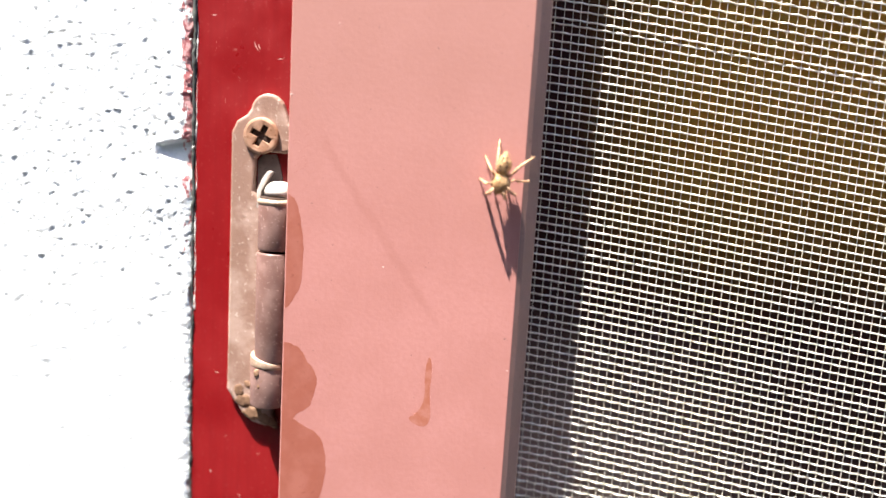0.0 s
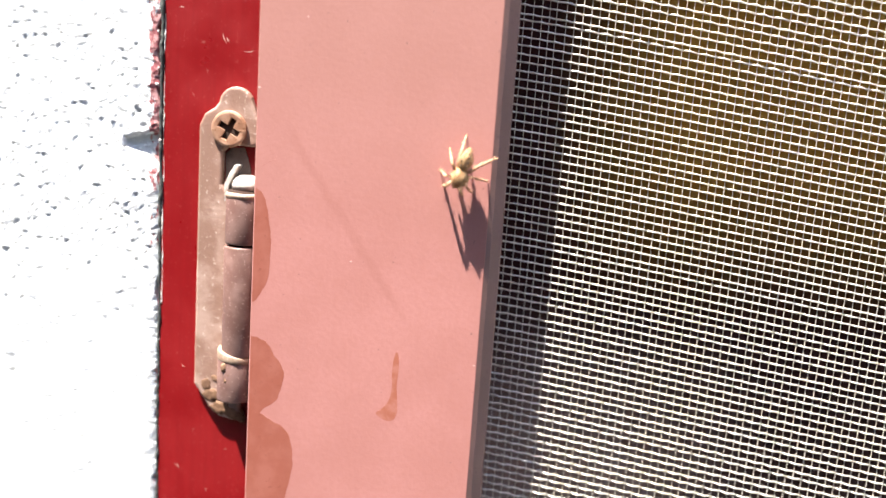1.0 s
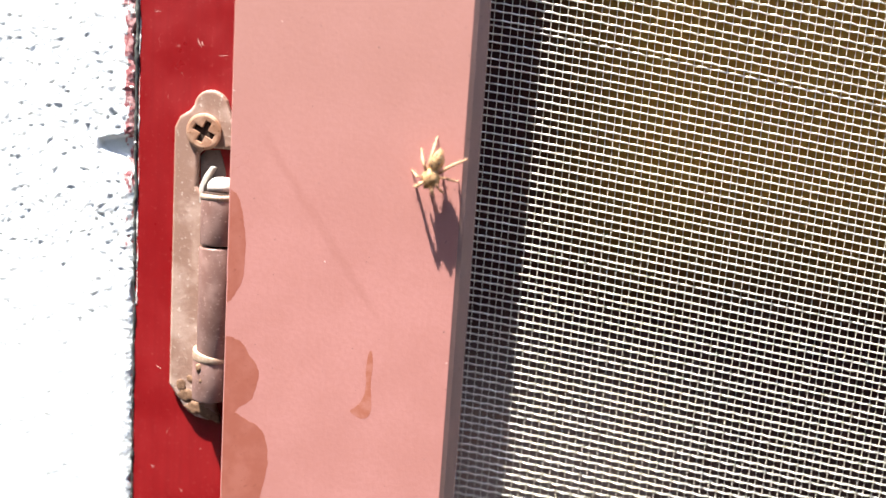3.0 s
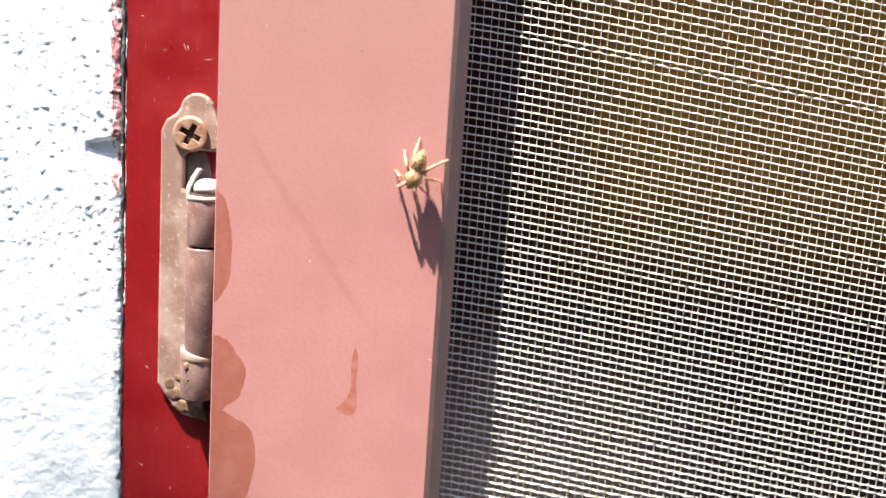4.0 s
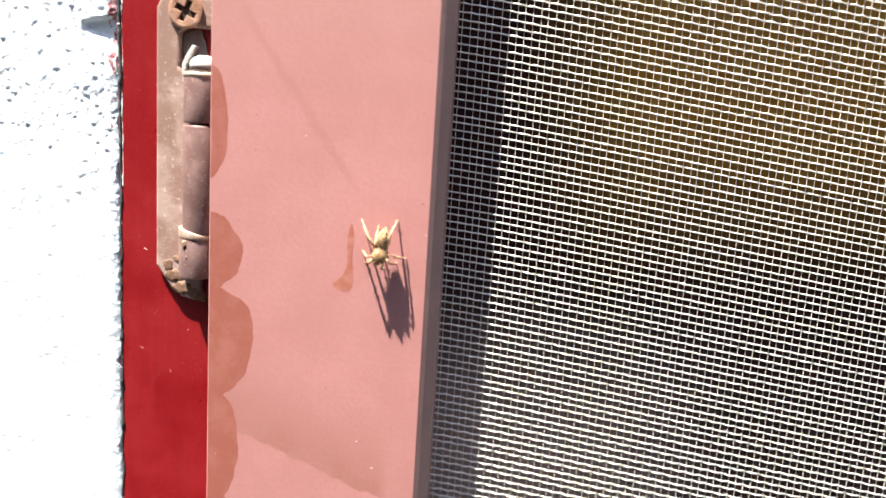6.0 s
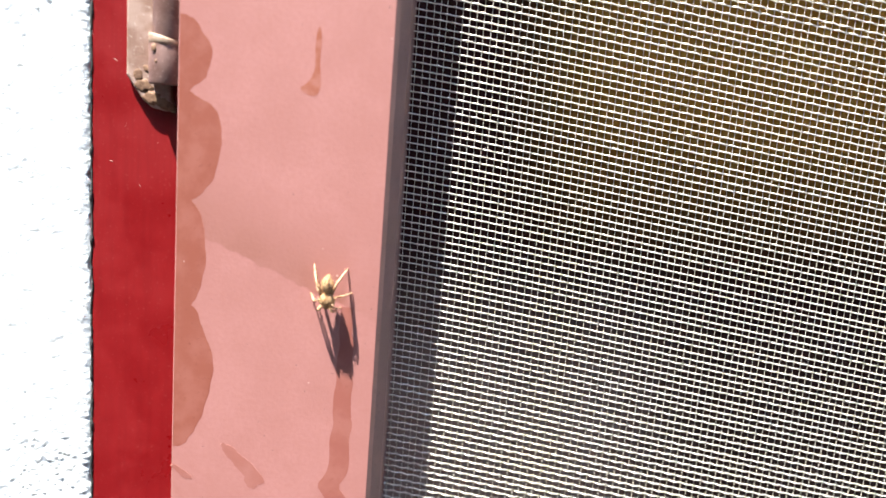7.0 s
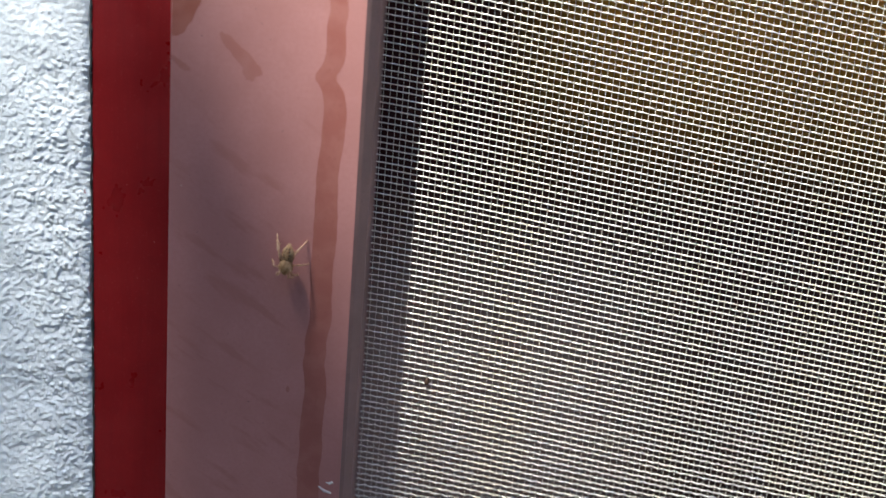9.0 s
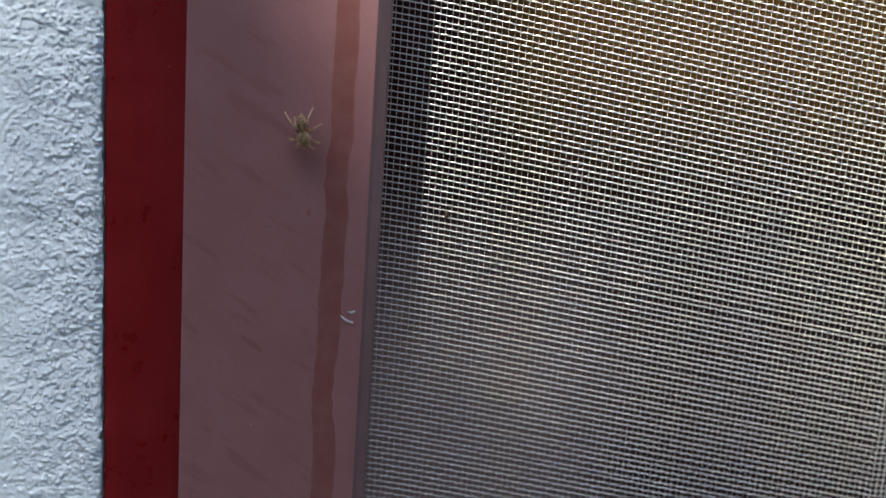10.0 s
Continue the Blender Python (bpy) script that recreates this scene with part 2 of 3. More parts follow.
def lathe(profile, sides):
    """Turned about the local z axis from rows of (radius, height)."""
    bm = bmesh.new()
    rings = []
    for r, h in profile:
        rings.append([bm.verts.new((r * math.cos(2 * math.pi * k / sides), r * math.sin(2 * math.pi * k / sides), h)) for k in range(sides)])
    for a, b in zip(rings, rings[1:]):
        for k in range(sides):
            bm.faces.new((a[k], a[(k + 1) % sides], b[(k + 1) % sides], b[k]))
    bm.faces.new(rings[0][::-1])
    bm.faces.new(rings[-1])
    bmesh.ops.recalc_face_normals(bm, faces=bm.faces[:])
    return bm


def tube(points, radii, sides=8):
    """A tapered tube along a line of points."""
    bm = bmesh.new()
    rings = []
    for k, p in enumerate(points):
        p = Vector(p)
        d = (Vector(points[min(k + 1, len(points) - 1)]) - Vector(points[max(k - 1, 0)])).normalized()
        u = d.orthogonal().normalized()
        if abs(d.x) < 0.99:
            u = d.cross(Vector((1, 0, 0))).normalized()
        v = d.cross(u)
        rings.append([bm.verts.new(p + radii[k] * (math.cos(2 * math.pi * j / sides) * u + math.sin(2 * math.pi * j / sides) * v)) for j in range(sides)])
    for a, b in zip(rings, rings[1:]):
        for j in range(sides):
            bm.faces.new((a[j], a[(j + 1) % sides], b[(j + 1) % sides], b[j]))
    bm.faces.new(rings[0][::-1])
    bm.faces.new(rings[-1])
    bmesh.ops.recalc_face_normals(bm, faces=bm.faces[:])
    return bm


def ball(centre, size, rot=0.0, rings=14, sides=18, lump=0.0, scale=900):
    bm = bmesh.new()
    bmesh.ops.create_uvsphere(bm, u_segments=sides, v_segments=rings, radius=1.0)
    turn = Matrix.Rotation(rot, 3, "Y")
    for v in bm.verts:
        q = Vector((v.co.x * size[0], v.co.y * size[1], v.co.z * size[2]))
        q *= 1 + lump * noise.noise(q * scale)
        v.co = turn @ q + Vector(centre)
    return bm


def thing(name, label, category, at=(0, 0, 0), **more):
    return tagged(thing_empty(name, at), label, category, **more)


def thing_empty(name, at):
    ob = new(name)
    ob.location = at
    ob.empty_display_size = 0.01
    return ob


FLOOR = -1.05
HEAD = 1.55
SILL = -0.37

# ---- the large structure ----
tagged(part("ground", box((-200, -200, FLOOR - 0.2), (200, 0.25, FLOOR)), GROUND), "dark grey paving in front of the window", "ground", kind="structure")
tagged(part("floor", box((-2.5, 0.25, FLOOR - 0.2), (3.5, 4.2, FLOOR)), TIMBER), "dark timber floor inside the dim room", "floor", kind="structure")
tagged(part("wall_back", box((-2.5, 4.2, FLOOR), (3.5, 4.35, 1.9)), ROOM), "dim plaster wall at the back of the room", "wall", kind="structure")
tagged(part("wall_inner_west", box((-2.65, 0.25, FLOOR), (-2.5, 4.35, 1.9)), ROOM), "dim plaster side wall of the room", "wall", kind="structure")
# ceiling stops short and partitions are added: daylight backlights only the cloth
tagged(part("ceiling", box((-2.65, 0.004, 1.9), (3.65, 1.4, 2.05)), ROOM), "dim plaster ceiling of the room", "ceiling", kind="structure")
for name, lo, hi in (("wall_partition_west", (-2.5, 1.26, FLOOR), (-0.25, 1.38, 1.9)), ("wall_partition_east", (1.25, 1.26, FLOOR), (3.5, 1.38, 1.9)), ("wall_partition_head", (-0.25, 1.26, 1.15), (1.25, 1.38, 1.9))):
    tagged(part(name, box(lo, hi), ROOM), "unseen plaster partition added to keep back daylight out of the room", "wall", kind="structure")
tagged(part("wall_below", box((-0.075, 0.0066, FLOOR), (0.87, 0.25, SILL - 0.03)), STUCCO), "white painted rough stucco below the window", "wall", kind="structure")
wall_w = tagged(part("wall_west", box((-2.65, 0.0066, FLOOR), (-0.075, 0.25, 1.9)), STUCCO), "white painted rough stucco wall beside the window", "wall", kind="structure")
tagged(part("wall_east", box((0.87, 0.0066, FLOOR), (3.65, 0.25, 1.9)), STUCCO), "white painted rough stucco wall beside the window", "wall", kind="structure")
tagged(part("wall_lintel", box((-0.075, 0.0066, HEAD + 0.03), (0.87, 0.25, 1.9)), STUCCO), "white painted rough stucco above the window", "wall", kind="structure")
# the yard is closed by unseen plain walls, added to hold back sky light
tagged(part("wall_yard_south", box((-2.9, -1.4, FLOOR), (3.9, -1.25, 1.5)), BRICKY), "unseen plain dark timber fence across the yard, added to block sky light", "fence", kind="structure")
tagged(part("wall_yard_west", box((-2.9, -1.25, FLOOR), (-2.75, 0.0, 1.5)), BRICKY), "unseen plain dark timber fence beside the yard, added to block sky light", "fence", kind="structure")
tagged(part("wall_yard_east", box((3.75, -1.25, FLOOR), (3.9, 0.0, 1.5)), BRICKY), "unseen plain dark timber fence beside the yard, added to block sky light", "fence", kind="structure")


def grains(w, h, dx, dz, cell=0.0011):
    """Heights of rounded sand grains, one at most in each cell of a jittered grid."""
    rng = np.random.default_rng(5)
    px, pz = np.meshgrid(np.arange(w) * dx, np.arange(h) * dz)
    nx, nz = int(w * dx / cell) + 4, int(h * dz / cell) + 4
    cx, cz = rng.random((nz, nx)), rng.random((nz, nx))
    tall = rng.random((nz, nx)) ** 1.3 * (rng.random((nz, nx)) < 0.78)
    wide = cell * (0.34 + 0.34 * rng.random((nz, nx)))
    ix, iz = (px / cell).astype(int) + 1, (pz / cell).astype(int) + 1
    out = np.zeros((h, w))
    for a in (-1, 0, 1):
        for b in (-1, 0, 1):
            kx, kz = ix + a, iz + b
            gx, gz = (kx - 1 + cx[kz, kx]) * cell, (kz - 1 + cz[kz, kx]) * cell
            d2 = ((px - gx) ** 2 + (pz - gz) ** 2) / wide[kz, kx] ** 2
            out = np.maximum(out, (0.25 + tall[kz, kx]) * np.clip(1 - d2, 0, 1))
    return out


def chips(px, pz, cell, share, wide, tall, seed):
    """Depth, 0 to 1, of angular chips: a ragged top edge, narrowing downwards."""
    rng = np.random.default_rng(seed)
    ix, iz = np.floor(px / cell).astype(int), np.floor(pz / cell).astype(int)
    ix, iz = ix - ix.min() + 1, iz - iz.min() + 1
    nx, nz = ix.max() + 2, iz.max() + 2
    cx, cz, live, size, skew, blunt = (rng.random((nz, nx)) for _ in range(6))
    fx, fz = px / cell - np.floor(px / cell), pz / cell - np.floor(pz / cell)
    out = np.zeros_like(px)
    for a in (-1, 0, 1):
        for b in (-1, 0, 1):
            kx, kz = ix + a, iz + b
            sz = 0.35 + 0.65 * size[kz, kx] ** 2
            dx = (a + cx[kz, kx] - fx) * cell
            down = (b + cz[kz, kx] - fz) * cell + 0.5 * dx * (skew[kz, kx] - 0.5)
            part_way = np.clip(down / (tall * sz), 0, 1)
            half = wide * sz * (1 - part_way) ** (0.5 + 0.9 * blunt[kz, kx])
            inside = np.clip((half - np.abs(dx + (skew[kz, kx] - 0.5) * 1.2 * down)) / 0.00012, 0, 1) * np.clip(down / 0.0001, 0, 1)
            out = np.maximum(out, inside * (live[kz, kx] < share) * (0.4 + 0.6 * size[kz, kx]))
    return out


def stucco_patch():
    """The plaster beside the jamb with its grains, chips and ragged edge."""
    x0, x1, z0, z1, step = -0.075, -0.0218, -0.29, 0.125, 0.0003
    nx, nz = int((x1 - x0) / step), int((z1 - z0) / step)
    verts, faces = [], []
    rough = grains(nx + 1, nz + 1, (x1 - x0) / nx, step)
    gx, gz = np.meshgrid(x0 + np.arange(nx + 1) * (x1 - x0) / nx, z0 + np.arange(nz + 1) * step)
    bend = np.array([[0.0004 * noise.noise((x * 700, 1, z * 700)) for x in gx[0]] for z in gz[:, 0]])
    pits = np.maximum(chips(gx + bend, gz - bend, 0.0022, 0.75, 0.0009, 0.0018, 3), 0.85 * chips(gx - bend, gz + bend, 0.0012, 0.75, 0.00045, 0.0009, 4))
    for j in range(nz + 1):
        z = z0 + j * step
        edge = 0.0007 * noise.noise((0.3, 0, z * 120)) + 0.0007 * noise.noise((4.3, 0, z * 420)) + 0.0002 * noise.noise((2.3, 0, z * 1100)) + 0.0009 * max(0, noise.noise((7.1, 0, z * 60)))
        high = min(1.0, max(0.0, (z + 0.012) / 0.03))
        low = min(1.0, max(0.0, (-0.080 - z) / 0.04))
        for i in range(nx + 1):
            f = i / nx
            x = x0 + (x1 - x0) * f + edge * f ** 6
            q = Vector((x, 0, z))
            h = 0.00010 * noise.noise(q * 430) + 0.00006 * noise.noise(q * 950) + 0.00004 * noise.noise(q * 1900)
            h += 0.0003 * noise.noise(q * 90)
            close = min(1.0, max(0.0, (x + 0.044) / 0.014))
            clump = noise.noise(Vector((x * 330, 4, z * 420))) + 0.6 * noise.noise(Vector((x * 760 + 5, 1, z * 900)))
            h += low * (0.00006 + 0.00012 * close) * clump + low * (0.00012 + 0.00012 * close) * rough[j, i] + 0.00004 * rough[j, i]
            h += low * 0.00006 * noise.noise(Vector((x * 110 + 7, 3, z * 420)))
            h += 0.0006 * max(0.0, noise.noise(Vector((x * 620 + 2, 9, z * 560))) - 0.40) * (0.15 + 0.85 * high)
            where = 0.55 + 0.45 * noise.noise(Vector((x * 60, 2.5, z * 45)))
            h -= (0.00024 * high + 0.00003 + 0.00007 * low) * where * pits[j, i]
            far = min(1.0, (x - x0) / 0.004)
            roll = max(0.0, (x - (x1 - 0.0022)) / 0.0022)
            dent = min(1.0, max(0.0, (x + 0.0292 + 0.0006 * noise.noise((z * 300, 0, 2))) / 0.0006)) * min(1.0, max(0.0, (0.0382 + 0.25 * (x + 0.025) - z) / 0.0005)) * min(1.0, max(0.0, (z - 0.0312 - 0.4 * (-0.024 - x)) / 0.003))
            y = 0.0066 - h * far + 0.0006 * roll * roll + 0.0011 * dent
            verts.append((x, y, z))
    w = nx + 1
    for j in range(nz):
        for i in range(nx):
            a = j * w + i
            faces.append((a, a + 1, a + w + 1, a + w))
    back = len(verts)
    for j in range(nz + 1):
        verts.append((verts[j * w + nx][0], 0.03, verts[j * w + nx][2]))
    for j in range(nz):
        a, b = j * w + nx, (j + 1) * w + nx
        faces.append((a, back + j, back + j + 1, b))
    me = bpy.data.meshes.new("plaster")
    me.from_pydata(verts, [], faces)
    me.polygons.foreach_set("use_smooth", [True] * len(faces))
    me.materials.append(STUCCO)
    ob = new("plaster", me)
    ob.parent = wall_w
    return ob


stucco_patch()
for name, z0, z1 in (("plaster_lower", SILL - 0.03, -0.29), ("plaster_upper", 0.125, HEAD + 0.03)):
    part(name, box((-0.075, 0.0066, z0), (-0.0218, 0.25, z1)), STUCCO, wall_w)

rng_crumb = random.Random(12)
for k in range(5):
    z = 0.034 + 0.05 * rng_crumb.random()
    r = 0.00012 + 0.00024 * rng_crumb.random() ** 1.5
    x = -0.0220 + rng_crumb.gauss(0, 0.0006)
    part("plaster_crumb", ball((x, 0.0068 - r * 0.3, z), (r, r * 0.7, r * (0.8 + 0.8 * rng_crumb.random())), rng_crumb.random() * 3, 7, 9, 0.5, 2600), CRUMB, wall_w)

jamb = tagged(thing_empty("window_frame", (0, 0, FLOOR)), "glossy dark red painted timber window frame beside the stucco", "window frame", kind="structure")


def below(ob, parent):
    """Hang ob, built in world space, under a parent that is not turned."""
    ob.parent = parent
    ob.location = -Vector(parent.location)
    return ob


below(part("jamb", box((-0.0214, 0.007, SILL), (0.006, 0.11, HEAD), 0.0004), RED), jamb)
below(part("jamb", box((0.82, 0.007, SILL), (0.868, 0.11, HEAD), 0.0004), RED), jamb)
below(part("head", box((-0.0216, 0.007, HEAD), (0.868, 0.11, HEAD + 0.03), 0.0004), RED), jamb)
below(part("sill", box((-0.0216, 0.007, SILL - 0.03), (0.868, 0.11, SILL), 0.0004), RED), jamb)


def sealant():
    """The cracked dark joint between plaster and jamb."""
    pts, radii, k = [], [], 0
    z = -0.27
    while z < 0.11:
        r = 0.00012 + 0.00026 * max(0.0, 0.4 + noise.noise((z * 300, 1.3, 0))) + 0.0002 * noise.noise((z * 900, 4.3, 0))
        if z > 0.012:
            r += 0.00016
        pts.append((-0.0214 + 0.0003 * noise.noise((z * 160, 5.1, 0)) + 0.00022 * noise.noise((z * 700, 5.1, 0)), 0.0070 + 0.0002 * noise.noise((z * 220, 2.2, 0)), z))
        radii.append(max(0.0002, r))
        z += 0.0006
    return tube(pts, radii, 7)


below(part("sealant", sealant(), SEAL, None, "cracked dark sealant joint", True), jamb)



def paint_ridge():
    """The torn pale edge of the paint beside the crack."""
    pts, radii = [], []
    z = 0.004
    while z < 0.11:
        keep = max(0.0, 0.25 + noise.noise((z * 210, 7.7, 0)) + 0.5 * noise.noise((z * 760, 2.1, 0)))
        pts.append((-0.0209 + 0.00022 * noise.noise((z * 180, 9.1, 0)) + 0.00016 * noise.noise((z * 900, 3.1, 0)), 0.0070, z))
        radii.append(0.00003 + 0.00017 * min(1.0, keep))
        z += 0.0004
    return tube(pts, radii, 6)


below(part("paint_ridge", paint_ridge(), CRUMB, None, "torn pale paint edge", True), jamb)

# ---- the window screen ----
screen = thing("window_screen", "faded pink aluminium window screen with grey insect mesh", "window screen", (0, 0, FLOOR))
MESH_Y = 0.012
LEFT, RIGHT = 0.044, 0.77


def stile(x0, x1, flip):
    """A frame bar: flat face, a bevelled shoulder towards the mesh, and a return behind."""
    s = -1 if flip else 1
    a, b = (x1, x0) if flip else (x0, x1)
    profile = [(a + 0.0002 * s, 0.0), (b, 0.0), (b + 0.0009 * s, 0.0006), (b + 0.0027 * s, 0.0030), (b + 0.0029 * s, 0.0040), (b + 0.0029 * s, 0.0165), (a + 0.009 * s, 0.0165), (a + 0.009 * s, 0.0022), (a, 0.0014), (a, 0.0003)]
    bm = bmesh.new()
    lo = [bm.verts.new((x, y, SILL + 0.004)) for x, y in profile]
    hi = [bm.verts.new((x, y, HEAD - 0.004)) for x, y in profile]
    n = len(profile)
    for k in range(n):
        bm.faces.new((lo[k], lo[(k + 1) % n], hi[(k + 1) % n], hi[k]))
    bm.faces.new(lo[::-1])
    bm.faces.new(hi)
    bmesh.ops.recalc_face_normals(bm, faces=bm.faces[:])
    return bm


below(part("stile", stile(0.0, LEFT, False), PINK), screen)
# skin over the stile's shoulder that carries its shade as a darker colour
shaded_rim = bmesh.new()
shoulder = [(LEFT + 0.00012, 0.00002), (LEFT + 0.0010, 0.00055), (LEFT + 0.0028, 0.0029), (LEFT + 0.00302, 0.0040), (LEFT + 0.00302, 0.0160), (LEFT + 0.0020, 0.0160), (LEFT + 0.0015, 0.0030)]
ends = [[shaded_rim.verts.new((x, y, z)) for x, y in shoulder] for z in (SILL + 0.005, HEAD - 0.005)]
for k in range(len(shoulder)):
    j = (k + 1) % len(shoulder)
    shaded_rim.faces.new((ends[0][k], ends[0][j], ends[1][j], ends[1][k]))
shaded_rim.faces.new(ends[0][::-1])
shaded_rim.faces.new(ends[1])
bmesh.ops.recalc_face_normals(shaded_rim, faces=shaded_rim.faces[:])
below(part("shaded_rim", shaded_rim, SHADED_RIM, None, "bevelled pink frame edge, coloured darker for its shade"), screen)
below(part("stile", stile(RIGHT, 0.815, True), PINK), screen)
below(part("rail", box((LEFT + 0.004, 0.0005, SILL + 0.004), (RIGHT - 0.004, 0.0165, SILL + 0.05), 0.001), PINK), screen)
below(part("rail", box((LEFT + 0.004, 0.0005, HEAD - 0.07), (RIGHT - 0.004, 0.0165, HEAD - 0.004), 0.001), PINK), screen)


STAIN_DEPTH = [0.000008]


def skin():
    STAIN_DEPTH[0] += 0.000002
    return -STAIN_DEPTH[0]


def lobe(x, z, rx, rz, left=True, wobble=0.12, seed=0.0, turn=0.0):
    """A run mark: a half round at the edge of the bar, or a whole round on its face."""
    n = 90
    pts = []
    for k in range(n + 1):
        a = -math.pi / 2 + math.pi * k / n if left else 2 * math.pi * k / n
        if not left and k == n:
            break
        w = 1 + wobble * noise.noise((math.cos(a) * 1.7 + seed, math.sin(a) * 1.7, seed)) + 0.3 * wobble * noise.noise((math.cos(a) * 6 + seed, math.sin(a) * 6, 3.1))
        u, v = rx * math.cos(a) * w, rz * math.sin(a) * w
        u, v = u * math.cos(turn) - v * math.sin(turn), u * math.sin(turn) + v * math.cos(turn)
        pts.append((max(0.0003, x + u) if left else x + u, z + v))
    return prism(pts, skin(), 0.0003)


def rounded(pts, turns=2):
    """Cut the corners of a closed outline."""
    for _ in range(turns):
        out = []
        for (xa, za), (xb, zb) in zip(pts, pts[1:] + pts[:1]):
            out += [(0.75 * xa + 0.25 * xb, 0.75 * za + 0.25 * zb), (0.25 * xa + 0.75 * xb, 0.25 * za + 0.75 * zb)]
        pts = out
    return pts


def band():
    """The long run mark down the inner edge of the bar."""
    inner, outer = [], []
    z = -0.0575
    while z > -0.30:
        x = 0.0366 - 0.0013 * min(1, max(0, (-0.062 - z) / 0.02)) - 0.0022 * min(1, max(0, (-0.09 - z) / 0.12))
        x += 0.0008 * noise.noise((z * 75, 0.4, 0)) + 0.0005 * noise.noise((z * 260, 1.4, 0))
        x -= 0.0022 * math.exp(-((z + 0.099) / 0.0022) ** 2)
        wide = 0.0026 + 0.0028 * min(1, max(0, (-0.06 - z) / 0.05)) + 0.0006 * noise.noise((z * 60, 8.4, 0))
        inner.append((x, z))
        outer.append((min(x + wide, 0.0418), z))
        z -= 0.0012
    return prism(inner + outer[::-1], skin(), 0.0003)


for x, z, rx, rz, seed in ((0, 0.0185, 0.0037, 0.0105, 1.0), (0, -0.0068, 0.0068, 0.0078, 2.0), (0, -0.0255, 0.0098, 0.0118, 3.0), (0, -0.0485, 0.0072, 0.0125, 4.0), (0, -0.0755, 0.0086, 0.0165, 5.0)):
    below(part("run_stain", lobe(x, z, rx, rz, True, 0.12, seed), STAIN, None, "rusty brown run stain"), screen)
below(part("run_stain", band(), FAINT, None, "long reddish run stain"), screen)
below(part("drip_stain", prism(rounded([(0.0284, 0.0002), (0.0291, 0.0004), (0.0295, -0.003), (0.0291, -0.006), (0.0294, -0.0088), (0.0297, -0.0118), (0.0287, -0.0137), (0.0268, -0.0134), (0.0250, -0.0122), (0.0266, -0.0112), (0.0279, -0.0094), (0.0283, -0.0065), (0.0280, -0.004)]), skin(), 0.0003), DRIP, None, "small rusty drip stain"), screen)
for x, z, rx, rz, turn, seed in ((0.0140, -0.0935, 0.0040, 0.0012, -0.75, 5.1), (0.0172, -0.0965, 0.0045, 0.0016, -0.7, 1.5), (0.0180, -0.0990, 0.0014, 0.0022, 0.3, 2.5), (0.0025, -0.0985, 0.003, 0.0007, -0.6, 3.5), (0.0300, -0.1745, 0.0005, 0.0008, 0, 7.5), (0.0175, -0.208, 0.0032, 0.0007, -0.6, 9.5)):
    below(part("smear", lobe(x, z, rx, rz, False, 0.3, seed, turn), SMEAR, None, "faint reddish smear"), screen)

# ---- insect mesh: one wire at a time ----
PITCH_X, PITCH_Z, RAD, WAVE = 0.001588, 0.0016, 0.00012, 0.00011
FAULTS = ((0.0653, -0.00045), (-0.1510, 0.0003), (-0.1570, 0.0003))
WX0, WZ0 = LEFT + 0.0022, -0.300
COLS, ROWS = 90, 252


def sag(x):
    u = x - WX0
    return -0.147 * u + 0.0007 * (1 - math.exp(-u / 0.012))


def wire(count, pitch, phase, across, sides=5, steps=4):
    """A woven wire: it passes before and behind its neighbours in turn."""
    verts, faces = [], []
    n = count * steps
    for k in range(n + 1):
        s = (k / steps - 0.5) * pitch
        wave = WAVE * (2.3 if across else 0.25) * math.cos(math.pi * (k / steps - 0.5) + phase)
        for j in range(sides):
            a = 2 * math.pi * j / sides
            u, v = RAD * math.cos(a) * (1.5 if across else 0.6), RAD * math.sin(a) * (1.5 if across else 0.6)
            verts.append((s, wave + u, v + sag(WX0 + s)) if across else (v, wave + u, s))
    for k in range(n):
        for j in range(sides):
            a, b = k * sides + j, k * sides + (j + 1) % sides
            faces.append((a, b, b + sides, a + sides))
    me = bpy.data.meshes.new("wire")
    me.from_pydata(verts, [], faces)
    me.polygons.foreach_set("use_smooth", [True] * len(faces))
    me.materials.append(WIRE)
    return me


def weave():
    rows = [wire(COLS, PITCH_X, p, True) for p in (0, math.pi)]
    cols = [wire(ROWS, PITCH_Z, p, False) for p in (math.pi, 0)]
    rng = random.Random(4)
    slip = -sum(d for z, d in FAULTS if z < 0)
    for j in range(ROWS):
        z = WZ0 + j * PITCH_Z
        drift = slip + sum(d for at, d in FAULTS if z > at)
        ob = new("weft_wire", rows[j % 2])
        ob.parent = screen
        ob.location = (WX0, MESH_Y, z + drift + rng.gauss(0, 0.00006) - FLOOR)
        ob.rotation_euler = (0, rng.gauss(0, 0.0006), 0)
    for k in range(COLS):
        ob = new("warp_wire", cols[k % 2])
        ob.parent = screen
        x = WX0 + k * PITCH_X
        ob.location = (x + rng.gauss(0, 0.00004), MESH_Y, WZ0 + sag(x) - FLOOR)
        ob.rotation_euler = (0, rng.gauss(0, 0.0002), 0)


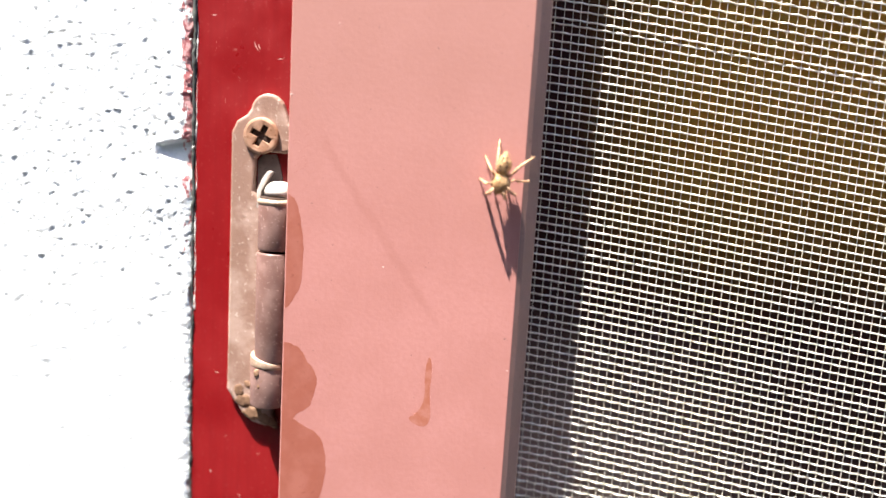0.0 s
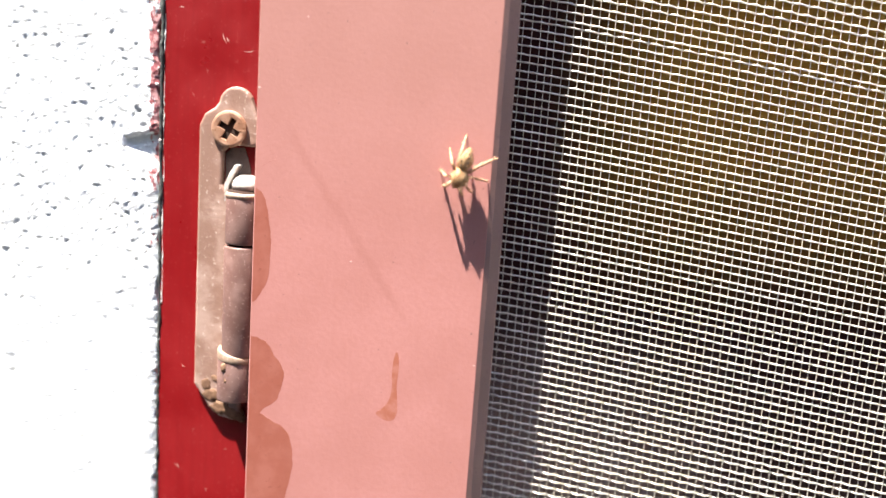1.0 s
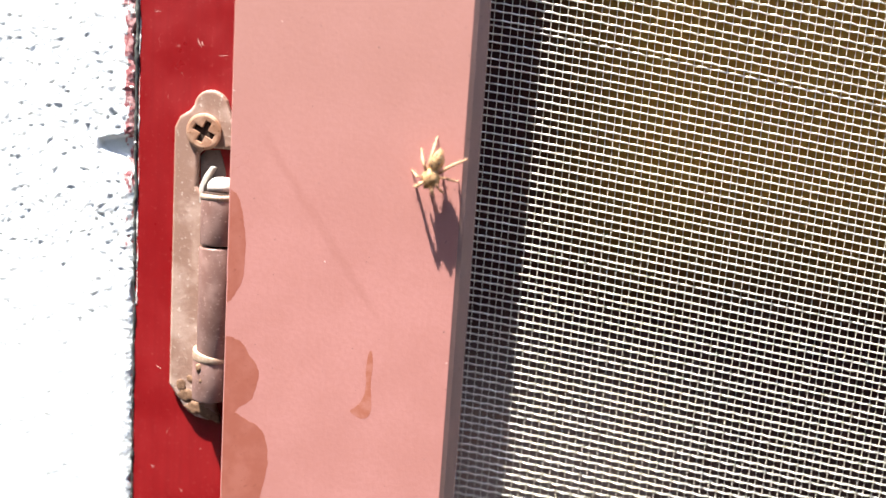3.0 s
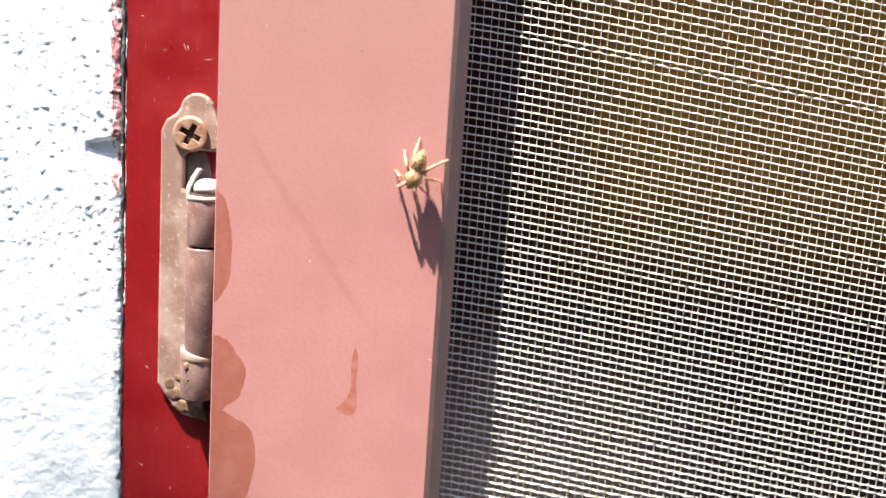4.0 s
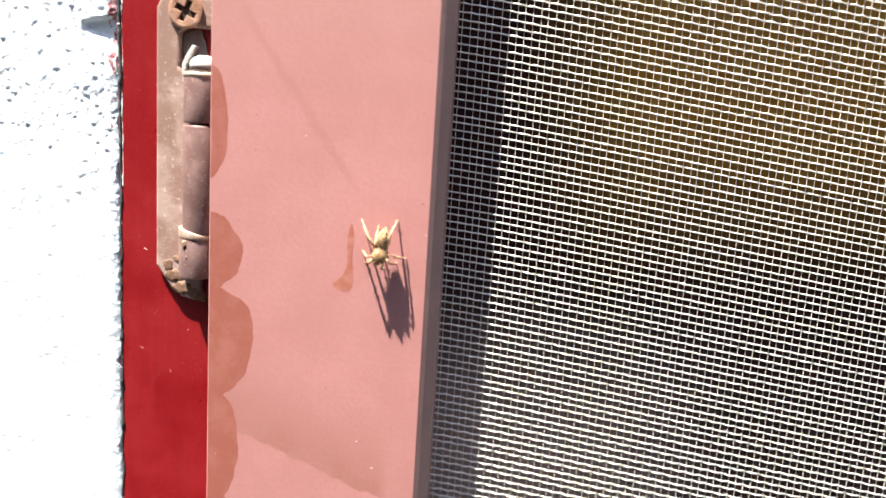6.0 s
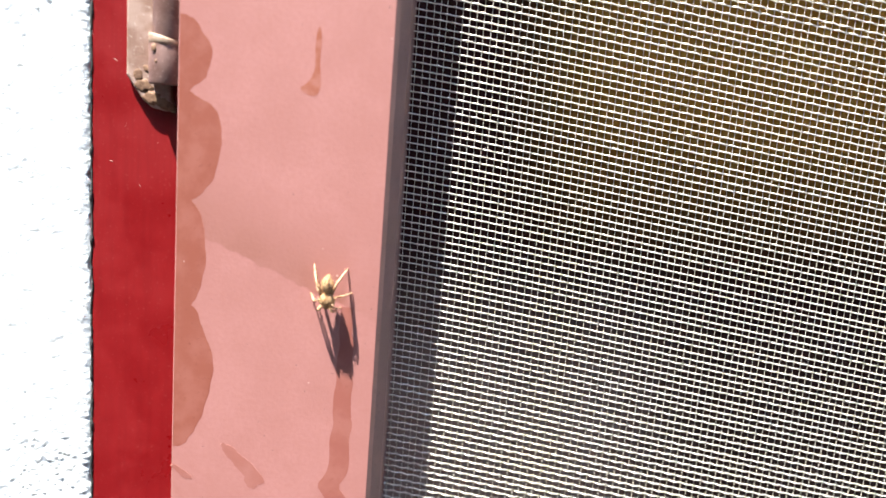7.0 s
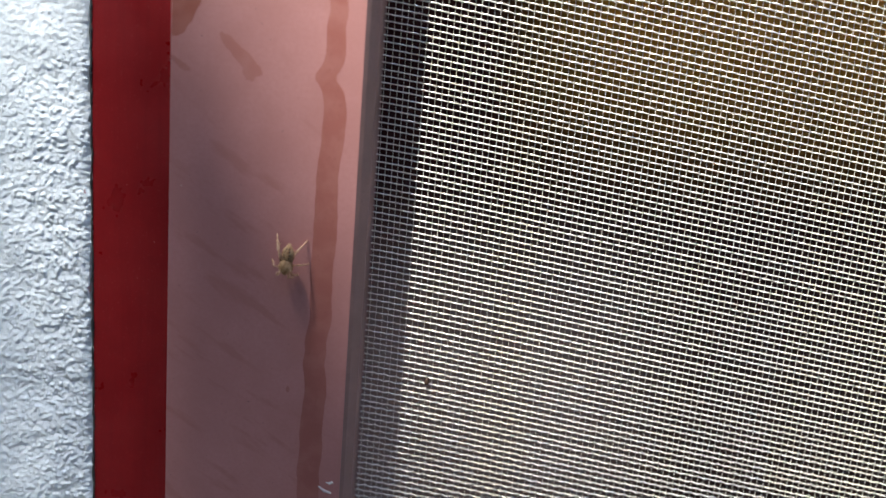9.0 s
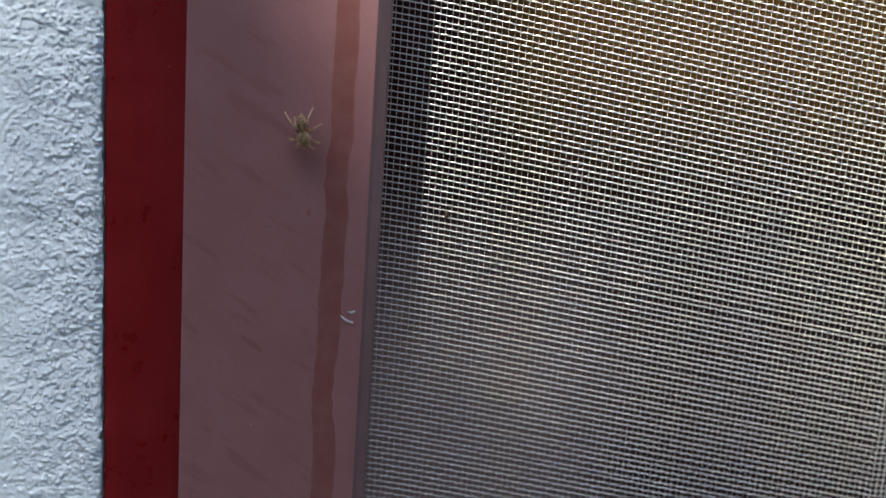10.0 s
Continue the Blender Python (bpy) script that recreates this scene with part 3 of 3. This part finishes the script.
def mesh_rest():
    """The rest of the mesh, out to the far bars."""
    bm_v, bm_f = [], []

    def bar(a, b, n):
        k = len(bm_v)
        a, b, n = Vector(a), Vector(b), Vector(n) * RAD
        o = Vector((0, RAD, 0))
        for p in (a, b):
            bm_v.extend([p + n, p + o, p - n, p - o])
        for j in range(4):
            bm_f.append((k + j, k + (j + 1) % 4, k + 4 + (j + 1) % 4, k + 4 + j))

    x1 = WX0 + (COLS - 0.5) * PITCH_X
    z_lo, z_hi = WZ0 - PITCH_Z * 0.5, WZ0 + (ROWS - 0.5) * PITCH_Z
    slope = sag(x1)
    x = x1 + PITCH_X * 0.5
    while x < RIGHT - 0.004:
        bar((x, MESH_Y, SILL + 0.04), (x, MESH_Y, HEAD - 0.06), (1, 0, 0))
        x += PITCH_X
    for k in range(COLS):
        x = WX0 + k * PITCH_X
        bar((x, MESH_Y, SILL + 0.04), (x, MESH_Y, z_lo + sag(x)), (1, 0, 0))
        bar((x, MESH_Y, z_hi + sag(x)), (x, MESH_Y, HEAD - 0.06), (1, 0, 0))
    z = SILL + 0.13
    while z < HEAD - 0.06:
        inside = z_lo < z < z_hi
        if not inside:
            bar((WX0 - 0.001, MESH_Y + 0.0001, z), (x1, MESH_Y + 0.0001, z + slope), (0, 0, 1))
        bar((x1, MESH_Y + 0.0001, z + slope), (RIGHT - 0.004, MESH_Y + 0.0001, z + slope - 0.02), (0, 0, 1))
        z += PITCH_Z
    me = bpy.data.meshes.new("mesh_rest")
    me.from_pydata([tuple(v) for v in bm_v], [], bm_f)
    me.materials.append(WIRE)
    ob = tagged(new("mesh_rest", me), "grey woven insect mesh", kind="stuff")
    below(ob, screen)


weave()
mesh_rest()

rng_marks = random.Random(8)
for k in range(22):
    x0, z0 = 0.0006 + 0.0028 * rng_marks.random(), 0.0335 + 0.0085 * rng_marks.random()
    ln = 0.0005 + 0.0007 * rng_marks.random()
    below(part("scratch", tube([(x0, 0.00001, z0), (x0 + ln, 0.00001, z0 + ln * 0.55)], [0.000022, 0.000015], 5), STAIN, None, "fine dark scratch"), screen)

# ---- hinge ----
hinge = thing("hinge", "painted steel butt hinge with rust, screwed to the red frame", "hinge", (-0.006, 0.007, 0.015))


def arc(cx, cz, r, a0, a1, n=10):
    return [(cx + r * math.cos(radians(a0 + (a1 - a0) * k / n)), cz + r * math.sin(radians(a0 + (a1 - a0) * k / n))) for k in range(n + 1)]


outline = [(-0.0133, -0.0118), (-0.0132, 0.0405), (-0.0122, 0.0427), (-0.0102, 0.0440)] + arc(-0.0060, 0.0448, 0.0034, 175, 10) + [(-0.0017, 0.0428), (0.0002, 0.0412), (0.0018, 0.0402), (0.0018, 0.0380), (-0.0026, 0.0368), (-0.0070, 0.0370), (-0.0083, 0.0356), (-0.0084, 0.0292), (-0.0070, 0.0276), (-0.0036, 0.0274), (-0.0036, -0.0160), (-0.0026, -0.0186), (-0.0050, -0.0190), (-0.0078, -0.0184), (-0.0098, -0.0168), (-0.0118, -0.0140)]
below(part("leaf", prism(outline, 0.0055, 0.0069, 0.0006), PLATE, None, "brownish painted hinge leaf"), hinge)
# dark plate laid in the cut-out for the shade that falls there
cutout_shade = [(-0.0080, 0.0296), (-0.0081, 0.0352), (-0.0070, 0.0364), (-0.0044, 0.0366), (-0.0036, 0.0345), (-0.0030, 0.0320), (-0.0036, 0.0280), (-0.0066, 0.0280)]
below(part("cutout_shade", prism(cutout_shade, 0.0066, 0.00702), SHADE_GREY, None, "dark plate for the shade in the cut-out of the leaf"), hinge)
AX, AY = -0.0032, 0.0043


def knuckle(z0, z1, r, dx=0.0):
    bm = lathe([(r - 0.0004, z0), (r - 0.0001, z0 + 0.0001), (r, z0 + 0.0004), (r, z1 - 0.0004), (r - 0.0001, z1 - 0.0001), (r - 0.0004, z1)], 40)
    for v in bm.verts:
        v.co += Vector((AX + dx, AY, 0))
        v.co.x += 0.00004 * noise.noise(v.co * 800)
    return bm


below(part("knuckle", knuckle(0.0181, 0.0279, 0.00365, 0.0001), KNUCKLE, None, "", True), hinge)
below(part("knuckle", knuckle(-0.0042, 0.0177, 0.0037, 0.0), KNUCKLE, None, "", True), hinge)
below(part("knuckle", knuckle(-0.0135, -0.0048, 0.0038, -0.0006), KNUCKLE, None, "", True), hinge)
collar = knuckle(-0.0051, -0.0035, 0.00396, -0.0005)
for v in collar.verts:
    v.co.z -= (0.22 if v.co.z > -0.0043 else 0.05) * (v.co.x - AX) + 0.0003
below(part("collar", collar, TAN, None, "worn collar", True), hinge)
pin = lathe([(0.0022, 0.0268), (0.0023, 0.0286), (0.00285, 0.0288), (0.00285, 0.0296), (0.0026, 0.0304), (0.0020, 0.0310), (0.0012, 0.0314), (0.0002, 0.0315)], 32)
for v in pin.verts:
    v.co += Vector((AX + 0.0004, AY, 0))
below(part("pin", pin, PALE, None, "pale rounded pin head", True), hinge)
# a dark ring stands in for the shaded gap between pin and rim
joint = lathe([(0.0024, 0.0270), (0.0033, 0.0272), (0.0033, 0.02845), (0.0024, 0.0286)], 32)
for v in joint.verts:
    v.co += Vector((AX, AY, 0))
below(part("joint", joint, SLOT_SHADE, None, "dark ring for the shaded gap round the pin", True), hinge)
rim = lathe([(0.00305, 0.0270), (0.0031, 0.0280), (0.0033, 0.0282), (0.0036, 0.0281), (0.00385, 0.0277), (0.0037, 0.0271), (0.0031, 0.0268)], 40)
for v in rim.verts:
    v.co += Vector((AX + 0.0001, AY, 0.00025 * noise.noise(v.co * 260)))
below(part("rim", rim, TAN, None, "worn pale rim of the barrel", True), hinge)
lip = prism([(-0.0071, 0.0262), (-0.0071, 0.0296), (-0.0061, 0.0318), (-0.0050, 0.0334), (-0.0043, 0.0332), (-0.0052, 0.0316), (-0.0062, 0.0294), (-0.0063, 0.0262)], 0.0036, 0.0056, 0.0001)
below(part("lip", lip, PALE, None, "bent edge of the leaf", True), hinge)
for cx, cz, rx in ((-0.0052, -0.0062, 0.0007), (-0.0042, -0.0075, 0.0005), (-0.0048, -0.0088, 0.0004)):
    below(part("rust_patch", ball((cx, 0.0008, cz), (rx, 0.0003, rx * 1.2), 0.3, 8, 10, 0.5, 2000), RUST, None, "rust patch", True), hinge)
for cx, cz, rx, rz in ((-0.0093, -0.0140, 0.0018, 0.0012), (-0.0074, -0.0165, 0.0020, 0.0012), (-0.0048, -0.0176, 0.0022, 0.0009), (-0.0105, -0.0118, 0.0010, 0.0010), (-0.0088, -0.0103, 0.0008, 0.0006)):
    below(part("rust_crust", ball((cx, 0.0056, cz), (rx * 1.25, 0.0003, rz * 1.2), 0.4, 12, 16, 0.5, 1100), RUST, None, "crusted rust", True), hinge)


def screw(x, z):
    """A flat head with a cross recess sunk into it."""
    n, arm, half, turn = 96, 0.0022, 0.0006, radians(-27)

    def inner(a):
        c, d = abs(math.cos(a - turn)), abs(math.sin(a - turn))
        return max(min(arm / max(c, 1e-6), half / max(d, 1e-6)), min(arm / max(d, 1e-6), half / max(c, 1e-6)))

    angles = [2 * math.pi * k / n for k in range(n)]

    def ring(bm, share, y):
        return [bm.verts.new((x + share * inner(a) * math.cos(a), y, z + share * inner(a) * math.sin(a))) for a in angles]

    bm = bmesh.new()
    rings = [ring(bm, 0.94, 0.00538), ring(bm, 0.98, 0.0050), ring(bm, 1.03, 0.00485)]
    for r, y in ((0.0030, 0.0048), (0.0034, 0.0049), (0.00355, 0.0051), (0.0034, 0.0057)):
        rings.append([bm.verts.new((x + max(r, inner(a) * 1.04 + 0.0001) * math.cos(a), y + 0.00005 * noise.noise((a * 2, r * 900, 1)), z + max(r, inner(a) * 1.04 + 0.0001) * math.sin(a))) for a in angles])
    for p, q in zip(rings, rings[1:]):
        for k in range(n):
            bm.faces.new((p[k], p[(k + 1) % n], q[(k + 1) % n], q[k]))
    bmesh.ops.recalc_face_normals(bm, faces=bm.faces[:])
    head = below(part("screw", bm, BRASS, None, "brassy rusted cross-head screw"), hinge)
    # the recess is shallow, so its floor is coloured dark for shade
    floor = bmesh.new()
    floor.faces.new(ring(floor, 0.97, 0.0053))
    part("recess", floor, SLOT_SHADE, head, "cross recess, coloured dark for its shade")


screw(-0.0070, 0.0400)

# ---- specks ----
for x, z, r in ((0.0190, 0.0170, 0.00028), (0.0350, -0.0508, 0.00042), (0.0316, -0.0452, 0.0002), (0.0020, -0.0503, 0.00022), (0.0030, -0.1262, 0.00025), (0.0436, -0.0010, 0.00025), (0.0004, 0.0480, 0.0003), (0.0300, -0.0752, 0.00025), (0.0178, -0.2290, 0.00035), (0.0090, 0.0610, 0.0002)):
    below(part("paint_fleck", ball((x, -0.00002, z), (r * 0.8, 0.00004, r * 0.6), 0, 6, 8, 0.3), FLECK, None, "tiny pale fleck"), screen)
for a, b in (((0.0388, -0.1996), (0.0420, -0.2012)), ((0.0406, -0.1984), (0.0424, -0.1982))):
    below(part("scratch", tube([(a[0], -0.00005, a[1]), ((a[0] + b[0]) / 2, -0.00012, (a[1] + b[1]) / 2 - 0.0003), (b[0], -0.00005, b[1])], [0.0002, 0.0004, 0.0003], 6), PALE, None, "pale scratch"), screen)
for x, z, dx, dz, r in ((-0.0094, 0.0580, 0.0008, -0.0018, 0.00010), (-0.0086, 0.0574, 0.0004, -0.0009, 0.00014), (-0.0052, 0.0549, 0.0022, 0.0003, 0.00006), (-0.0186, 0.0627, 0.0018, -0.0001, 0.00006), (-0.0167, 0.0590, 0.0, -0.0044, 0.00004), (-0.0151, 0.0470, 0.0002, -0.0012, 0.00006), (-0.0122, 0.0505, -0.0004, 0.0008, 0.00006), (-0.0165, -0.0085, 0.0009, -0.0007, 0.00009), (-0.0173, -0.0305, 0.0006, -0.0002, 0.00012), (-0.0108, -0.0352, 0.0003, -0.0006, 0.0001), (-0.0150, -0.0240, 0.0018, 0.0036, 0.00004), (-0.0070, -0.0260, 0.0003, 0.0003, 0.0001), (-0.0130, -0.1280, 0.0004, 0.0002, 0.0001), (-0.0060, -0.1420, -0.0003, 0.0005, 0.00009)):
    bend = Vector((0.1 * dz, 0, -0.08 * dx))
    a, b = Vector((x, 0.00702, z)), Vector((x + dx, 0.00702, z + dz))
    below(part("scratch", tube([a, a.lerp(b, 0.45) + bend, b], [r * 0.35, r * 0.75, r * 0.3], 5), FLECK, None, "fine pale scratch"), jamb)

tagged(part("insect_remains", ball((0.0640, MESH_Y - 0.0003, -0.1740), (0.0006, 0.0004, 0.0011), 0.3, 10, 12, 0.4, 1500), DARK, None, "", True), "small dark insect remains stuck on the mesh", "insect remains")


# ---- inside the room ----
def curtain():
    bm = bmesh.new()
    n = 120
    rows = []
    for k in range(n + 1):
        x = -0.3 + 1.6 * k / n
        y = 1.2 + 0.006 * math.sin(k * 0.21) + 0.002 * math.sin(k * 0.47 + 1)
        rows.append((bm.verts.new((x, y, FLOOR + 0.01)), bm.verts.new((x, y, 1.2))))
    for a, b in zip(rows, rows[1:]):
        bm.faces.new((a[0], b[0], b[1], a[1]))
    bmesh.ops.solidify(bm, geom=bm.faces[:], thickness=0.004)
    return bm


window_sill = tagged(part("window_sill", box((-0.02, 0.115, -0.40), (0.84, 0.249, -0.388), 0.003), BRICKY), "dark timber inner window sill", "window sill", kind="structure")
tagged(part("curtain", curtain(), OLIVE), "added mustard, brown and grey backdrop cloth in the dim room", "curtain")

# ---- added shade: an unseen board above and behind the viewer casts the viewer's shadow ----
FAR = 3.2
home = Vector((0.022, 0, -0.128)) - SUN * FAR
SIDE = Vector((1, 0, 0)) - SUN * SUN.x
SIDE.normalize()
OUT = SUN.cross(SIDE)
if OUT.y > 0:
    OUT = -OUT


def on_board(x, z):
    """The place on the board that shades the point x, z of the window screen."""
    p = Vector((x, 0, z)) - Vector((0.022, 0, -0.128))
    return p - SUN * p.dot(SUN)


# outline shaped to put the wanted shadow edge on wall, jamb and screen
EDGE = ((-0.7, 0.46), (-0.16, 0.34), (-0.083, 0.13), (-0.080, -0.062), (-0.054, -0.078), (-0.051, 0.03), (-0.02, -0.035), (0.0, -0.066), (0.022, -0.114), (0.04, -0.127), (0.06, -0.142), (0.117, -0.150), (0.2, -0.175), (0.6, -0.32))
BACK = -0.95


def edge_z(x):
    for (xa, za), (xb, zb) in zip(EDGE, EDGE[1:]):
        if xa <= x <= xb:
            return za + (zb - za) * (x - xa) / (xb - xa)
    return EDGE[-1][1]


def slat(xa, xb):
    """One slat of the added shade board, from its uneven free edge back to the batten."""
    xs = [xa] + [x for x, z in EDGE if xa < x < xb] + [xb]
    rim = [on_board(x, edge_z(x)) for x in xs] + [on_board(xb, BACK), on_board(xa, BACK)]
    bm = bmesh.new()
    low = [bm.verts.new(c) for c in rim]
    high = [bm.verts.new(c - SUN * 0.006) for c in rim]
    bm.faces.new(low)
    bm.faces.new(high[::-1])
    for k in range(len(low)):
        j = (k + 1) % len(low)
        bm.faces.new((low[k], high[k], high[j], low[j]))
    bmesh.ops.recalc_face_normals(bm, faces=bm.faces[:])
    return bm


board = thing("sunshade", "unseen grey slatted board on a stand in the yard, added to cast the viewer's shadow", "sunshade")
board.location = home
# slits let a share of the sun onto the stucco, lightening its shade
SLITS = ((-0.083, -0.0785), (-0.061, -0.0565), (-0.0385, -0.0345))
for xa, xb in zip([-0.7] + [b for a, b in SLITS], [a for a, b in SLITS] + [0.6]):
    part("slat", slat(xa, xb), BOARD, board)
part("batten", tube([on_board(-0.7, BACK + 0.02) - SUN * 0.012, on_board(0.6, BACK + 0.02) - SUN * 0.012], [0.008, 0.008], 8), BOARD, board)
mid = on_board(0.1, BACK + 0.02) - SUN * 0.012
part("pole", tube([mid, (mid.x, mid.y, FLOOR - home.z + 0.01)], [0.012, 0.012], 12), BOARD, board)
part("foot", lathe([(0.16, FLOOR - home.z + 0.0005), (0.16, FLOOR - home.z + 0.02), (0.02, FLOOR - home.z + 0.04)], 24), BOARD, board).location = (mid.x, mid.y, 0)

# ---- spider ----
spider = thing("jumping_spider", "straw-coloured hairy jumping spider walking head down", "spider", (0.039, 0, 0.036))


def fuzz(bm, count, length, seed):
    """Short hairs standing off the skin, leaning towards the rear."""
    rng = random.Random(seed)
    bm.faces.ensure_lookup_table()
    bm.normal_update()
    spots = []
    for k in range(count):
        f = rng.choice(bm.faces[:])
        n = f.normal.copy()
        spots.append((f.calc_center_median(), n))
    for c, n in spots:
        lean = Vector((rng.gauss(0, 0.35), rng.gauss(0, 0.2), 0.5 + rng.gauss(0, 0.35)))
        tip = c + (n + lean * 0.8).normalized() * length * (0.6 + 0.8 * rng.random())
        side = n.orthogonal().normalized() * length * 0.085
        other = n.cross(side)
        ring = [bm.verts.new(c + side), bm.verts.new(c - side * 0.5 + other * 0.8), bm.verts.new(c - side * 0.5 - other * 0.8)]
        top = bm.verts.new(tip)
        for j in range(3):
            bm.faces.new((ring[j], ring[(j + 1) % 3], top))
    return bm


def blend_body():
    cep = ball((0, -0.0030, -0.0014), (0.00165, 0.00125, 0.00185), 0, 18, 24, 0.12, 1500)
    for v in cep.verts:
        if v.co.z < -0.0018:
            v.co.x *= 1.06
    return cep


ceph = part("cephalothorax", fuzz(blend_body(), 260, 0.0005, 1), STRAW, spider, "", True)
abd = ball((0, -0.0031, 0.0019), (0.00134, 0.0013, 0.0020), 0, 18, 24, 0.10, 1500)
for v in abd.verts:
    u = max(0.0, (v.co.z - 0.0018) / 0.00185)
    v.co.x *= 1 - 0.42 * u * u
    v.co.y = -0.0031 + (v.co.y + 0.0031) * (1 - 0.35 * u * u) - 0.0003 * u
abdomen = part("abdomen", fuzz(abd, 320, 0.0005, 2), STRAW, spider, "straw abdomen with dark spots", True)
for sx in (-1, 1):
    for z, x in ((0.0008, 0.0005), (0.0016, 0.00058), (0.0024, 0.00046), (0.0030, 0.0003)):
        depth = math.sqrt(max(0.0, 1 - (x / 0.00134) ** 2 - ((z - 0.0019) / 0.0020) ** 2))
        part("spot", ball((sx * x, -0.0031 - 0.00131 * depth, z), (0.00021, 0.00011, 0.00026), 0, 6, 8), DARK, abdomen)
    for x, y, r in ((0.00030, -0.0030, 0.00030), (0.0008, -0.0033, 0.0002), (0.00095, -0.0037, 0.00016)):
        part("eye", ball((sx * x, y, -0.0029 + 0.0012 * (x - 0.0003) / 0.0006), (r, r, r), 0, 8, 10), EYE, ceph, "glossy black eye", True)
    palp = part("palp", tube([(sx * 0.0004, -0.0022, -0.0026), (sx * 0.0006, -0.0021, -0.0033), (sx * 0.0006, -0.0013, -0.0037)], [0.00022, 0.00026, 0.00016], 8), PALELEG, spider, "", True)

# the focus follows the spider, a little behind its body
palp.data.transform(Matrix.Translation((0, -0.007, 0)))
palp.location.y = 0.007
cam.data.dof.focus_object = palp

# side, hip height along the body, knee and foot (x outwards, z along the body)
LEGS = (
    (-1, -0.0019, (0.0016, -0.0034), (0.0024, -0.0040), 1.25),
    (-1, -0.0014, (0.0024, -0.0019), (0.0040, -0.0014), 1.0),
    (-1, -0.0009, (0.0021, 0.0007), (0.0037, 0.0029), 1.0),
    (-1, -0.0005, (0.0012, 0.0026), (0.0016, 0.0061), 1.1),
    (1, -0.0019, (0.0010, -0.0036), (0.0014, -0.0044), 1.25),
    (1, -0.0014, (0.0019, -0.0026), (0.0030, -0.0034), 1.0),
    (1, -0.0009, (0.0026, -0.0005), (0.0050, -0.0005), 1.0),
    (1, -0.0005, (0.0026, 0.0018), (0.0051, 0.0041), 1.1),
)


def leg(side, hip, knee, foot, thick):
    """One jointed leg; its origin is the hip."""
    h = Vector((side * 0.0008, -0.0027, hip))
    k = Vector((side * knee[0], -0.0039, knee[1]))
    f = Vector((side * foot[0], -0.0001, foot[1]))
    pts = [h, h.lerp(k, 0.5) + Vector((0, -0.0002, 0)), k, k.lerp(f, 0.35) + Vector((0, -0.0004, 0)), k.lerp(f, 0.75), f]
    radii = [r * thick for r in (0.00024, 0.00029, 0.00021, 0.00022, 0.00014, 0.00010)]
    bm = tube([p - h for p in pts], radii, 8)
    for v in bm.verts:
        v.co *= 1 + 0.03 * noise.noise(v.co * 2500)
    ob = part("leg", fuzz(bm, 110, 0.00042, int(hip * 1e6) + side), PALELEG, spider, "", True)
    ob.location = h
    return ob


legs = [leg(*row) for row in LEGS]


# ---- what moves ----
SPIDER = [
    (0.0, 0.0402, 0.0357, 6), (0.5, 0.0392, 0.0355, 10), (1.0, 0.0389, 0.0357, 16), (2.5, 0.0388, 0.0358, 16), (4.5, 0.0389, 0.0359, 16), (5.0, 0.0372, 0.0341, 28), (5.2, 0.0364, 0.0298, 18),
    (6.3, 0.0344, -0.0210, 8), (6.5, 0.0333, -0.0325, 6), (6.7, 0.0327, -0.0400, 4), (7.0, 0.0336, -0.0541, 1), (7.3, 0.0338, -0.0690, 1), (7.5, 0.0342, -0.0779, 1), (8.0, 0.0322, -0.1016, -7), (8.3, 0.0303, -0.1160, 4),
    (8.5, 0.0289, -0.1210, 14), (8.7, 0.0293, -0.1275, 12), (9.0, 0.0291, -0.1416, 8), (9.3, 0.0283, -0.1510, 2), (9.5, 0.0280, -0.1545, 0), (10.0, 0.0283, -0.1552, -10),
]


def motions():
    walk(spider, [(t, pose(x, 0, z, 0, turn, 0)) for t, x, z, turn in SPIDER])
    for n, ob in enumerate(legs):
        hip = ob.location.copy()
        lead = (0, 0, 16, -28, 0, 0, 4, -26)[n]
        rest = (8, 6, 20, -22, -8, -6, -30, -24)[n]
        rows = [(0.0, 0.0), (0.5, 3.0 * (-1) ** n), (1.0, 0.0), (4.5, 0.0)]
        t = 4.8
        k = 0
        while t < 9.3:
            rows.append((t, lead + (9.0 if t < 7.9 else 7.0) * (-1) ** (n + k)))
            t += 0.2
            k += 1
        rows += [(9.5, rest), (10.0, rest + 2.0 * (-1) ** n)]
        walk(ob, [(t, pose(*hip, 0, a, 0)) for t, a in rows])
    # the added board shifts so that its shadow edge moves as the viewer's
    shade = ((0.0, -0.12, 0), (3.5, -0.12, 0), (3.95, 0.008, 0), (4.5, 0.032, 0), (5.0, -0.10, 0), (5.5, -0.18, 0), (7.2, -0.16, 0), (7.5, -0.09, 0), (7.9, -0.025, 0.012), (8.5, -0.012, 0), (9.0, -0.012, 0.014), (9.5, -0.010, 0.010), (10.0, 0.014, 0.003))
    walk(board, [(t, Matrix.Translation(home + Vector((SUN.x, SUN.y, 0)) * (dz / -SUN.z) + Vector((dx, 0, 0)))) for t, dz, dx in shade])


motions()
